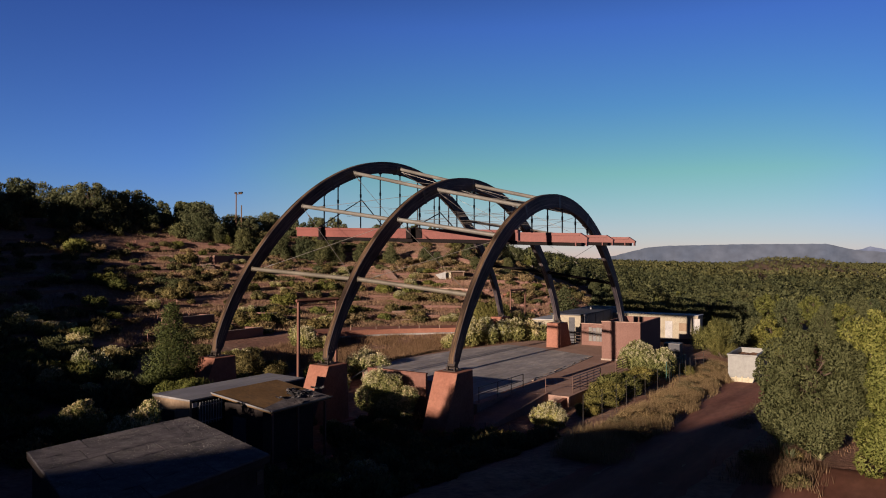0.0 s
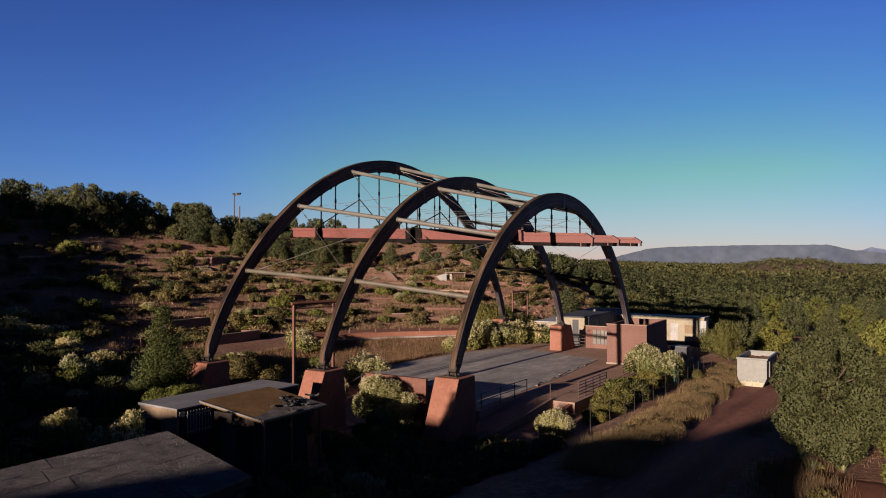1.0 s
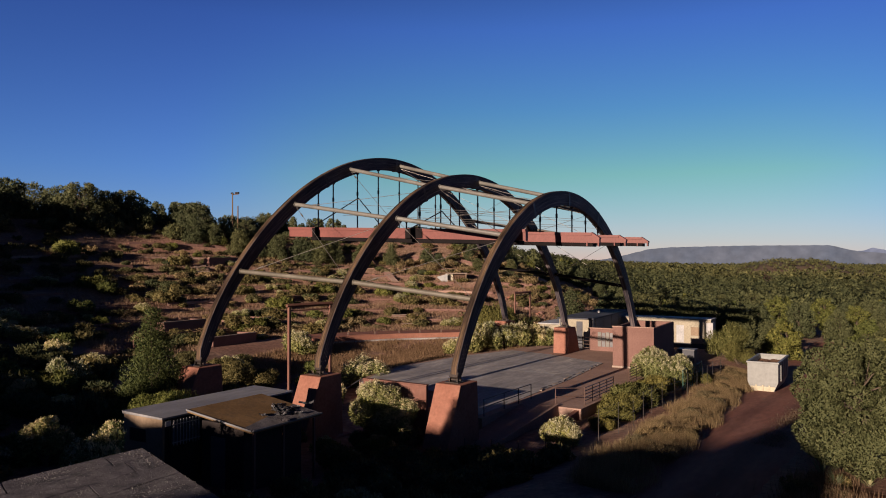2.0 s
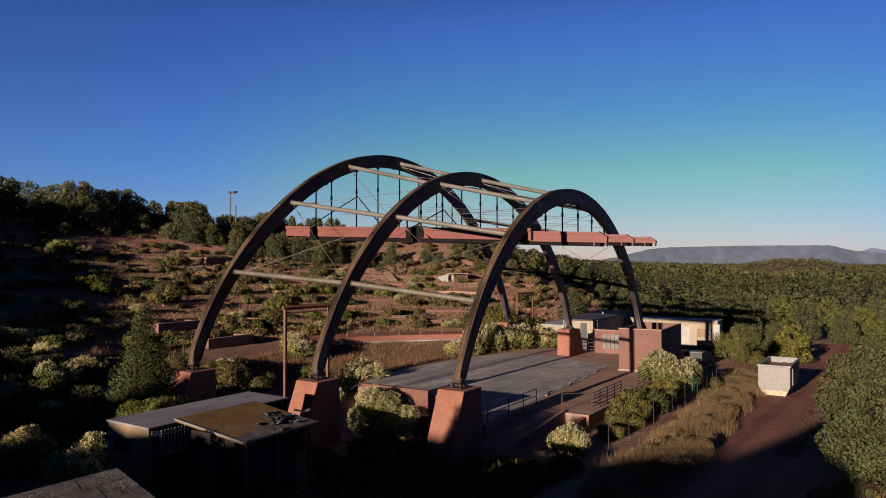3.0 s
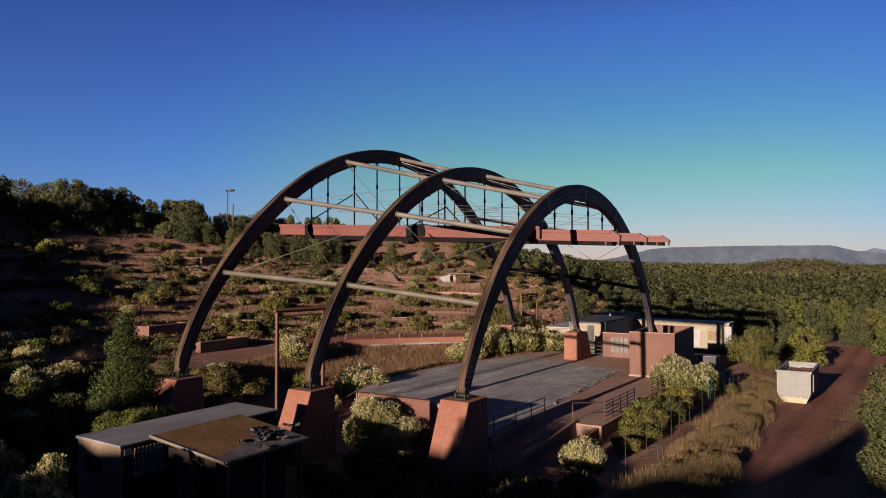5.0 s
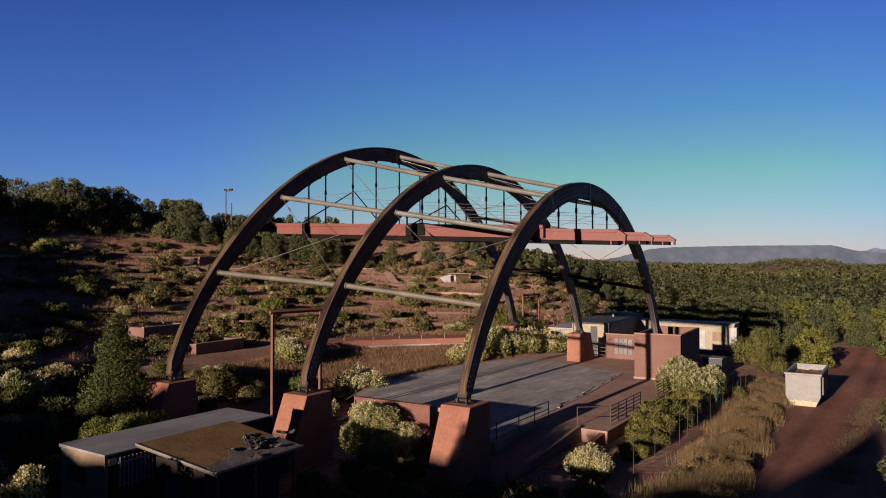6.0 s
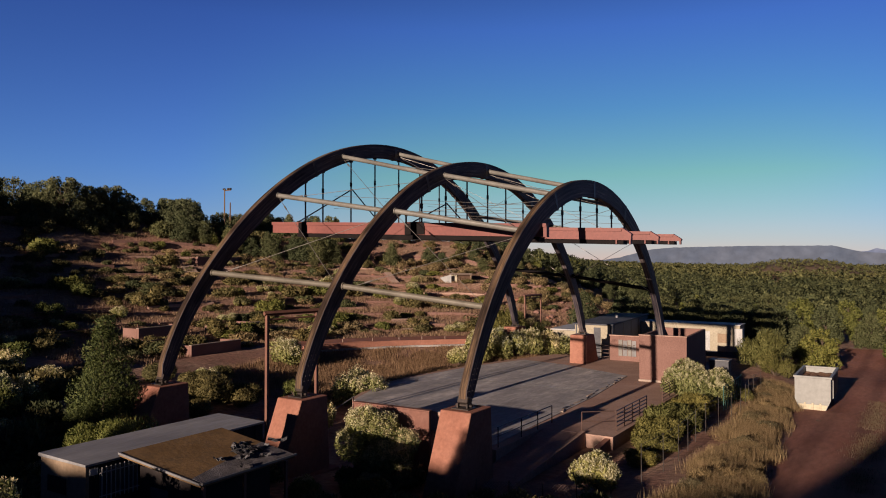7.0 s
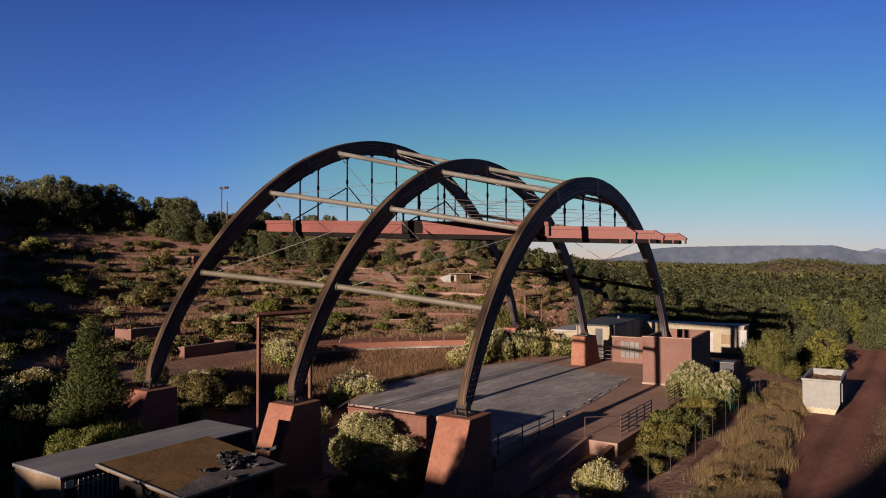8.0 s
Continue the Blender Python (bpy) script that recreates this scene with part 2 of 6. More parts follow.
stand = ramp_node(fn, noise_node(fn, 0.16, 3), [(0.34, (0.62, 0.68, 0.68)), (0.66, (1.3, 1.22, 1.08))])
fn.links.new(mix_node(fn, 1.0, fl, stand, "MULTIPLY"), fp.inputs["Base Color"])
M["agave"] = leaves("pale_sword_leaves", (0.13, 0.15, 0.08), (0.2, 0.22, 0.13), (0.3, 0.31, 0.2))

# red soil with dry grass and stony patches
gm, gn, gp = shader("red_soil", 0.95)
gp.inputs["Specular IOR Level"].default_value = 0.08
soil = ramp_node(gn, noise_node(gn, 0.06, 5), [(0.35, (0.22, 0.117, 0.088)), (0.65, (0.315, 0.184, 0.14))])
straw = ramp_node(gn, noise_node(gn, 0.9, 6), [(0.35, (0.205, 0.134, 0.095)), (0.65, (0.36, 0.245, 0.18))])
patch = ramp_node(gn, noise_node(gn, 0.11, 7, rough=0.7), [(0.43, (0.08, 0.08, 0.08)), (0.58, (0.95, 0.95, 0.95))])
col = mix_node(gn, patch, soil, straw)
fine_n = noise_node(gn, 3.0, 8)
col = mix_node(gn, 1.0, col, ramp_node(gn, fine_n, [(0.3, (0.6, 0.6, 0.6)), (0.7, (1.3, 1.3, 1.3))]), "MULTIPLY")
# low scrub far out on the plain
tc = gn.nodes.new("ShaderNodeTexCoord")
ln = gn.nodes.new("ShaderNodeVectorMath")
ln.operation = "LENGTH"
gn.links.new(tc.outputs["Object"], ln.inputs[0])
far_f = gn.nodes.new("ShaderNodeMapRange")
far_f.inputs[1].default_value, far_f.inputs[2].default_value = 300, 700
gn.links.new(ln.outputs["Value"], far_f.inputs[0])
scrub = ramp_node(gn, noise_node(gn, 0.05, 9, rough=0.75), [(0.4, (0.05, 0.06, 0.038)), (0.6, (0.10, 0.105, 0.065))])
col = mix_node(gn, far_f.outputs[0], col, scrub)
gn.links.new(col, gp.inputs["Base Color"])
bump_node(gn, gp, fine_n, 0.7, 0.12)
M["soil"] = gm
rut_tone = ((0.0, 1.16), (0.17, 1.04), (0.30, 0.80), (0.46, 0.84), (0.60, 1.10), (0.85, 1.0))
M["road"] = surface("red_dirt_road", (0.36, 0.15, 0.102), (0.50, 0.245, 0.175), 0.3, 4.0, 0.95, bump=0.5, stretch=(1, 0.22, 1), third=(0.32, 0.14, 0.097))

# two worn wheel tracks along the road
rn = M["road"].node_tree
rp = rn.nodes["Principled BSDF"]
rl = rp.inputs["Base Color"].links[0].from_socket
rtc, rsep = rn.nodes.new("ShaderNodeTexCoord"), rn.nodes.new("ShaderNodeSeparateXYZ")
rn.links.new(rtc.outputs["Object"], rsep.inputs[0])
last_socket = rsep.outputs["X"]
for op, v in (("SUBTRACT", 14.5), ("ABSOLUTE", 0.0), ("DIVIDE", 3.0)):
    k = rn.nodes.new("ShaderNodeMath")
    k.operation = op
    k.inputs[1].default_value = v
    rn.links.new(last_socket, k.inputs[0])
    last_socket = k.outputs[0]
ruts = ramp_node(rn, last_socket, [(p, (v, v, v)) for p, v in rut_tone])
rn.links.new(mix_node(rn, 1.0, rl, ruts, "MULTIPLY"), rp.inputs["Base Color"])

# ---- building tools ----
def part(name, bm, material, parent, label="", smooth=False):
    """Links a bmesh or a mesh as one mesh object under a thing or a part."""
    if isinstance(bm, bmesh.types.BMesh):
        me = bpy.data.meshes.new(name)
        bm.to_mesh(me)
        bm.free()
    else:
        me = bm
    if not me.materials:
        for mt in material if isinstance(material, (list, tuple)) else [material]:
            me.materials.append(mt)
    if smooth:
        for p in me.polygons:
            p.use_smooth = True
    ob = new(name, me)
    ob.parent = parent
    if label:
        ob["label"] = label
    return ob


def thing(name, label, category, at=(0, 0, 0), turn=0.0, group="", kind=""):
    e = new(name)
    e.empty_display_size = 0.3
    e.matrix_basis = pose(*at, 0, 0, turn)
    return tagged(e, label, category, group, kind)


def solid(name, bm, material, label, category="", group="", kind="", smooth=False):
    ob = part(name, bm, material, None, "", smooth)
    return tagged(ob, label, category, group, kind)


def box(x0, x1, y0, y1, z0, z1, bev=0.0, bm=None):
    b = bm or bmesh.new()
    vs = [b.verts.new((x, y, z)) for z in (z0, z1) for y in (y0, y1) for x in (x0, x1)]
    fs = [b.faces.new([vs[i] for i in f]) for f in ((0, 2, 3, 1), (4, 5, 7, 6), (0, 1, 5, 4), (2, 6, 7, 3), (0, 4, 6, 2), (1, 3, 7, 5))]
    if bev:
        bmesh.ops.bevel(b, geom=list({e for f in fs for e in f.edges}), offset=bev, segments=1, affect="EDGES")
    return b


def hexa(bottom, top, bev=0.0):
    """A block from four corners below and four above, both anticlockwise from above."""
    b = bmesh.new()
    lo, hi = [b.verts.new(p) for p in bottom], [b.verts.new(p) for p in top]
    b.faces.new(lo[::-1]), b.faces.new(hi)
    for i in range(len(lo)):
        j = (i + 1) % len(lo)
        b.faces.new((lo[i], lo[j], hi[j], hi[i]))
    if bev:
        bmesh.ops.bevel(b, geom=list(b.edges), offset=bev, segments=1, affect="EDGES")
    return b


def rod(p, q, r, n=8, bm=None, r2=None):
    b = bm or bmesh.new()
    p, q = Vector(p), Vector(q)
    m = Matrix.Translation((p + q) / 2) @ (q - p).to_track_quat("Z", "Y").to_matrix().to_4x4()
    bmesh.ops.create_cone(b, cap_ends=True, segments=n, radius1=r, radius2=r if r2 is None else r2, depth=(q - p).length, matrix=m)
    return b


def pipe(points, r, n=6):
    b = bmesh.new()
    pts = [Vector(p) for p in points]
    rings = []
    for i, p in enumerate(pts):
        d = (pts[min(i + 1, len(pts) - 1)] - pts[max(i - 1, 0)]).normalized()
        q = d.to_track_quat("Z", "Y")
        rings.append([b.verts.new(p + q @ Vector((r * math.cos(6.2832 * k / n), r * math.sin(6.2832 * k / n), 0))) for k in range(n)])
    for u, v in zip(rings, rings[1:]):
        for k in range(n):
            b.faces.new((u[k], u[(k + 1) % n], v[(k + 1) % n], v[k]))
    b.faces.new(rings[0][::-1]), b.faces.new(rings[-1])
    return b


def raw(name, verts, faces):
    me = bpy.data.meshes.new(name)
    me.from_pydata(verts, [], faces)
    me.update()
    return me


# ---- lie of the land ----
def sm(a, b, v):
    u = min(1.0, max(0.0, (v - a) / (b - a)))
    return u * u * (3 - 2 * u)
RADII = (0, 18, 26, 38, 60, 75, 90, 130, 400)
RISES = (0, 0, 1.0, 2.6, 6.8, 10.2, 16.0, 17.5, 19.0)
def ramp(v, xs, ys):
    for i in range(len(xs) - 1):
        if v <= xs[i + 1]:
            k = (v - xs[i]) / (xs[i + 1] - xs[i])
            return ys[i] + (ys[i + 1] - ys[i]) * max(0.0, k)
    return ys[-1]
STEP = 7.0
def terraced(r):
    """Radius turned into treads and risers between the lowest and the highest row of seats."""
    if not 26 < r < 82:
        return r
    f, u = divmod((r - 26) / STEP, 1.0)
    return 26 + STEP * (f + 0.35 * u + 0.65 * sm(0.72, 1.0, u))


def ground_z(x, y):
    near = -0.7 + 0.7 * sm(-4, -20, y) + 1.6 * sm(-18, -45, y)
    near -= 0.5 * sm(-6, 1, y) * (1 - sm(12, 20, y)) * (1 - sm(-0.5, 4, x)) * sm(-24, -15, x)
    road = ramp(y, (-60, 0, 32, 65, 150, 400, 5000), (3.0, 0.2, -1.4, -2.6, -4.5, -6.0, -6.0))
    k = sm(5.5, 10.5, x)
    flat = near * (1 - k) + road * k
    flat = flat + (road - flat) * sm(45, 75, y)
    dx, dy = x + 8.0, y - 20.0
    r = math.hypot(dx, dy)
    a = math.degrees(math.atan2(dy, -dx))          # 0 towards the seats
    lift = sm(84, 54, a) if a > 0 else sm(-80, -25, a)
    z = flat + lift * (ramp(terraced(r), RADII, RISES) + 0.7 * sm(14, 26, r))
    hx, hy = (x + 48) / 62, (y - 559) / 120
    z += 4.6 * math.exp(-((x + 28) / 13) ** 2 - ((y - 80) / 12) ** 2)
    z += 15.5 * math.exp(-(hx * hx + hy * hy) * 1.1)
    # unseen ridge behind the camera, added; its dips and bumps shape the shade
    z += sm(-48, -80, y) * (12.5 - 0.5 * sm(2.5, 4.5, x) * sm(14.5, 12.5, x) - 1.7 * math.exp(-((x + 13.1) / 1.5) ** 2) - 0.4 * math.exp(-((x + 4.0) / 1.3) ** 2) - 0.45 * sm(-8.9, -8.2, x) * sm(-5.9, -6.6, x) + 1.2 * sm(-24, -32, x) * sm(-60, -45, x) + 1.9 * math.exp(-((x + 17.2) / 1.8) ** 2) + 2.3 * math.exp(-((x - 14.7) / 0.85) ** 2) + 6.0 * sm(-30, -80, x)) * (1 - 0.9 * sm(17.3, 22, x))
    return z

def land(x, y):
    z = ground_z(x, y)
    return z + 0.35 * noise.noise((x * 0.05, y * 0.05, 3.0)) * sm(16, 40, math.hypot(x + 2, y - 18)) + 0.06 * noise.noise((x * 0.5, y * 0.5, 7.0))


# ---- ground: one sheet to the horizon ----
def axis_steps(lo, hi, step, far):
    v = list(np.arange(lo, hi + 0.01, step))
    d, a = step, hi
    while a < far:
        d *= 1.17
        a += d
        v.append(a)
    d, a = step, lo
    while a > -far:
        d *= 1.17
        a -= d
        v.insert(0, a)
    return v


gx, gy = axis_steps(-115, 32, 1.25, 4700), axis_steps(-62, 130, 1.25, 4700)
gverts = [(x, y, land(x, y)) for y in gy for x in gx]
nx = len(gx)
gfaces = [(j * nx + i, j * nx + i + 1, (j + 1) * nx + i + 1, (j + 1) * nx + i) for j in range(len(gy) - 1) for i in range(nx - 1)]
solid("ground", raw("ground", gverts, gfaces), M["soil"], "red soil with dry grass rising to a terraced hillside", "ground", kind="structure", smooth=True)

# dirt road beside the bank, wheel tracks pressed in
def bank_edge(y):
    """How far the bare dirt reaches beyond the road on the side of the bank."""
    return -1.0 * sm(18, 4, y) + 1.5 * sm(16, 36, y)


rv, rf = [], []
ry = list(np.arange(-58, 92, 1.5))
for k, y in enumerate(ry):
    mid = 14.6 - 0.5 * sm(30, 75, y) + 0.25 * math.sin(y * 0.11)
    for i in range(13):
        u = i / 12 * 2 - 1
        x = mid + u * (3.0 + 0.25 * noise.noise((y * 0.3, u, 1)) + (bank_edge(y) if u < 0 else 0.0))
        dip = -0.05 * (math.exp(-((abs(u) - 0.45) / 0.13) ** 2)) + 0.03 * noise.noise((x * 0.9, y * 0.9, 5))
        rv.append((x, y, land(x, y) + 0.10 * (1 - abs(u) ** 6) - 0.04 + dip))
for k in range(len(ry) - 1):
    for i in range(12):
        a = k * 13 + i
        rf.append((a, a + 1, a + 14, a + 13))
solid("road", raw("road", rv, rf), M["road"], "rutted red dirt road running past the stage", "road", kind="structure", smooth=True)

# bare red earth on the far verge
pv, pf = [], []
for j in range(15):
    for i in range(11):
        x, y = 17.9 + i * 0.85 + 0.25 * noise.noise((i, j, 3)), -10.5 + j * 0.72 + 0.3 * noise.noise((i, j, 8))
        edge = min(i, 10 - i, j, 14 - j)
        pv.append((x, y, land(x, y) + (0.03 if edge else -0.12) + 0.03 * noise.noise((x * 2, y * 2, 1))))
for j in range(14):
    for i in range(10):
        k = j * 11 + i
        pf.append((k, k + 1, k + 12, k + 11))
solid("bare_earth", raw("bare_earth", pv, pf), M["road"], "patch of bare red earth beside the road", "ground", kind="structure", smooth=True)

# far table mountain and the peaks beyond it
def ridge_mesh(name, outline, depth):
    b = bmesh.new()
    front = [b.verts.new((x, y, z)) for x, y, z in outline]
    foot = [b.verts.new((x * 0.97, y * 0.97, -60)) for x, y, z in outline]
    back = [b.verts.new((x, y + depth, z)) for x, y, z in outline]
    for i in range(len(outline) - 1):
        b.faces.new((foot[i], foot[i + 1], front[i + 1], front[i]))
        b.faces.new((front[i], front[i + 1], back[i + 1], back[i]))
    me = bpy.data.meshes.new(name)
    b.to_mesh(me)
    b.free()
    return me


def skyline(name, dist, stops, wiggle, label, mat):
    """A far ridge: bearing in degrees from +y towards -x, and rise above the eye in degrees."""
    pts = []
    n = 160
    b0, b1 = stops[0][0], stops[-1][0]
    for i in range(n + 1):
        bearing = b0 + (b1 - b0) * i / n
        rise = ramp(-bearing, [-s[0] for s in stops], [s[1] for s in stops]) + wiggle * noise.noise((bearing * 2.3, dist, 0.0)) + 0.4 * wiggle * noise.noise((bearing * 9.0, dist, 2.0))
        a = radians(bearing)
        pts.append((20 - dist * math.sin(a), -32 + dist * math.cos(a), 9.2 + dist * math.tan(radians(rise))))
    me = ridge_mesh(name, pts, 300)
    solid(name, me, mat, label, "mountain", kind="structure")


skyline("far_mesa", 4000, [(25, -0.4), (21, 0.0), (19, 0.3), (16.6, 0.92), (15, 1.05), (10, 1.13), (4.5, 1.11), (3.6, 0.86), (2.6, 0.64), (1.6, 0.58), (0.6, 0.45), (-4, 0.35), (-9, -0.1)], 0.035, "long table mountain on the horizon, coloured blue for haze", M["mesa"])
skyline("far_peak", 4400, [(4.0, 0.4), (2.6, 0.70), (1.9, 0.90), (1.3, 0.78), (0.7, 0.64), (-0.2, 0.76), (-1.5, 0.5), (-6, 0.2)], 0.06, "pale rocky peaks behind the table mountain, tinted blue for haze", M["peak"])

skyline("far_hill", 2400, [(31, -0.6), (29, -0.2), (27.8, 0.1), (27.1, 0.5), (26.6, 0.64), (26.1, 0.5), (25.2, 0.1), (23.5, -0.3), (20, -0.6)], 0.02, "small wooded hill far beyond the seats", M["far_hill"])

# ---- stage ----
stage = thing("stage_platform", "wide grey concrete stage with a red border and low red walls", "stage", kind="structure")
rim = [(-13.3, 10.2), (-7.1, 10.2), (-3.2, 9.2), (-2.6, 4.0), (0.8, 4.0), (0.8, 9.6), (4.75, 9.6), (4.75, 17.0), (4.3, 21.0), (4.3, 40.2), (-12.0, 40.2), (-13.6, 35.0), (-15.3, 28.0), (-16.1, 20.0), (-15.4, 14.5), (-14.0, 11.0)]
part("slab", hexa([(x, y, -2.4) for x, y in rim], [(x, y, 0.0) for x, y in rim]), M["walk"], stage, "red-brown walkway slab")
grey = [(-13.25, 10.23), (-7.08, 10.23), (-3.17, 9.22), (-2.57, 4.03), (0.3, 4.03), (0.1, 9.9), (-0.3, 20.0), (-1.3, 30.2), (-8.0, 33.5), (-12.6, 34.5), (-14.6, 28.0), (-15.5, 20.0), (-14.9, 14.6), (-13.7, 11.3)]
part("deck", hexa([(x, y, -0.02) for x, y in grey], [(x, y, 0.035) for x, y in grey]), M["deck"], stage, "worn grey stage surface")
for x0, y0, x1, y1 in ((-14.0, 21.6, -0.9, 22.2), (-6.3, 31.8, -1.6, 29.8), (-10.5, 12.0, -10.2, 32.5)):
    d = Vector((y1 - y0, x0 - x1, 0)).normalized() * 0.05
    part("joint_strip", hexa([(x0 + d.x, y0 + d.y, 0.03), (x0 - d.x, y0 - d.y, 0.03), (x1 - d.x, y1 - d.y, 0.03), (x1 + d.x, y1 + d.y, 0.03)][::-1], [(x0 + d.x, y0 + d.y, 0.042), (x0 - d.x, y0 - d.y, 0.042), (x1 - d.x, y1 - d.y, 0.042), (x1 + d.x, y1 + d.y, 0.042)][::-1]), M["tube"], stage, "pale joint line")
rnd = random.Random(5)
for i in range(16):
    y = 14.4 + i * 0.98
    x = -0.15 - (y - 14) * 0.075 + rnd.uniform(-0.12, 0.12)
    l, w = rnd.uniform(0.3, 0.9), rnd.uniform(0.06, 0.2)
    ob = part("broken_edge", box(-w / 2, w / 2, -l / 2, l / 2, 0, rnd.uniform(0.02, 0.06), 0.01), M["steel"] if i % 3 else M["kerb"], stage, "lifted broken deck edge")
    ob.matrix_basis = pose(x, y, 0.03, rnd.uniform(-5, 5), 0, rnd.uniform(-12, 20))
# ramp with side walls, down towards the foreground
part("ramp", hexa([(0.803, 1.0, -1.4), (3.0, 1.0, -1.4), (3.0, 9.597, -1.4), (0.803, 9.597, -1.4)], [(0.803, 1.0, -0.85), (3.0, 1.0, -0.85), (3.0, 9.597, -0.01), (0.803, 9.597, -0.01)]), M["walk"], stage)
part("ramp_kerb", hexa([(3.0, 1.0, -1.4), (3.22, 1.0, -1.4), (3.22, 9.6, -1.4), (3.0, 9.6, -1.4)], [(3.0, 1.0, -0.6), (3.22, 1.0, -0.6), (3.22, 9.6, 0.14), (3.0, 9.6, 0.14)]), M["walk"], stage)
part("stair_wall", hexa([(4.3, 2.6, -1.4), (4.6, 2.6, -1.4), (4.6, 9.6, -1.4), (4.3, 9.6, -1.4)], [(4.3, 2.6, -0.75), (4.6, 2.6, -0.75), (4.6, 9.6, -0.1), (4.3, 9.6, -0.1)]), M["pier"], stage)


def railing(points, heights, posts, label, mat=None):
    g = thing("railing", label, "railing", group="stage railings")
    m = mat or M["rail"]
    for h in heights:
        part("rail", pipe([(x, y, z + h) for x, y, z in points], 0.028), m, g)
    for x, y, z in posts:
        part("rail_post", rod((x, y, z - 0.02), (x, y, z + heights[0]), 0.03, 8), m, g)
    return g


def between(p, q, n):
    return [tuple(p[i] + (q[i] - p[i]) * k / n for i in range(3)) for k in range(n + 1)]


railing([(4.4, 11.1, 0), (4.4, 16.6, 0)], (1.07, 0.87, 0.66, 0.45, 0.24), between((4.4, 11.1, 0), (4.4, 16.6, 0), 4), "brown steel guard rail with five bars on the stage edge")
railing([(2.9, 9.9, 0), (4.3, 11.1, 0)], (1.07, 0.55), [(2.9, 9.9, 0)], "short brown steel rail at the head of the ramp")
railing([(0.65, 11.0, 0), (0.65, 4.4, 0)], (1.0, 0.55), [(0.65, 11.0, 0), (0.65, 9.1, 0), (0.65, 7.1, 0), (0.65, 4.5, 0)], "dark pipe handrail beside the ramp", M["steel"])
railing([(4.1, 21.0, 0), (4.0, 26.6, 0)], (1.0, 0.8, 0.6, 0.4, 0.2), between((4.1, 21.0, 0), (4.0, 26.6, 0), 3), "brown steel guard rail beside the block room")

railing([(-12.5, 5.9, -1.35), (-12.5, 9.4, -0.42)], (0.92,), [(-12.5, 6.0, -1.35), (-12.5, 9.3, -0.45)], "sloping pale pipe handrail behind the stage", M["roof_grey"])

front = thing("stage_front_wall", "tall red concrete wall between the piers before the stage", "wall")
part("wall_body", hexa([(-5.1, 0.25, -1.6), (-1.12, 0.95, -1.6), (-1.16, 1.2, -1.6), (-5.14, 0.5, -1.6)], [(-5.1, 0.25, 2.3), (-1.12, 0.95, 2.15), (-1.16, 1.2, 2.15), (-5.14, 0.5, 2.3)], 0.02), M["dim_wall"], front)
part("wall_coping", hexa([(-5.14, 0.22, 2.305), (-1.09, 0.93, 2.155), (-1.13, 1.23, 2.155), (-5.18, 0.53, 2.305)], [(-5.14, 0.22, 2.37), (-1.09, 0.93, 2.22), (-1.13, 1.23, 2.22), (-5.18, 0.53, 2.37)], 0.01), M["dim_wall"], front, "thin darkened coping")

# ---- piers and arches ----
ARCHES = ((-16.5, 19.12, -19.2, 27.92, 37.5), (-7.5, 17.67, -10.41, 22.56, 26.57), (0.85, 16.79, -5.65, 18.16, 20.0))
HALF = 0.21
DEEP = 1.05
FOOT = 2.78


def tuck(k, c, z):
    """The legs stand steeper close to the feet."""
    u = min(1.0, max(0.0, 1 - (z - FOOT) / 6.0))
    return math.copysign((0.75, 0.42, 0.0)[k] * u * u, c)


def arch_point(k, c, inset):
    """Point of arch k, at the cosine c of its sweep (1 near foot side, -1 far), inset metres in from its back."""
    x, yc, zc, a, b = ARCHES[k]
    s = math.sqrt(max(0.0, 1 - c * c))
    z = zc + (b - inset) * s
    return Vector((x, yc - (a - inset) * c + tuck(k, c, z), z))


def foot_cos(k, inset):
    x, yc, zc, a, b = ARCHES[k]
    return math.sqrt(1 - ((FOOT - zc) / (b - inset)) ** 2)


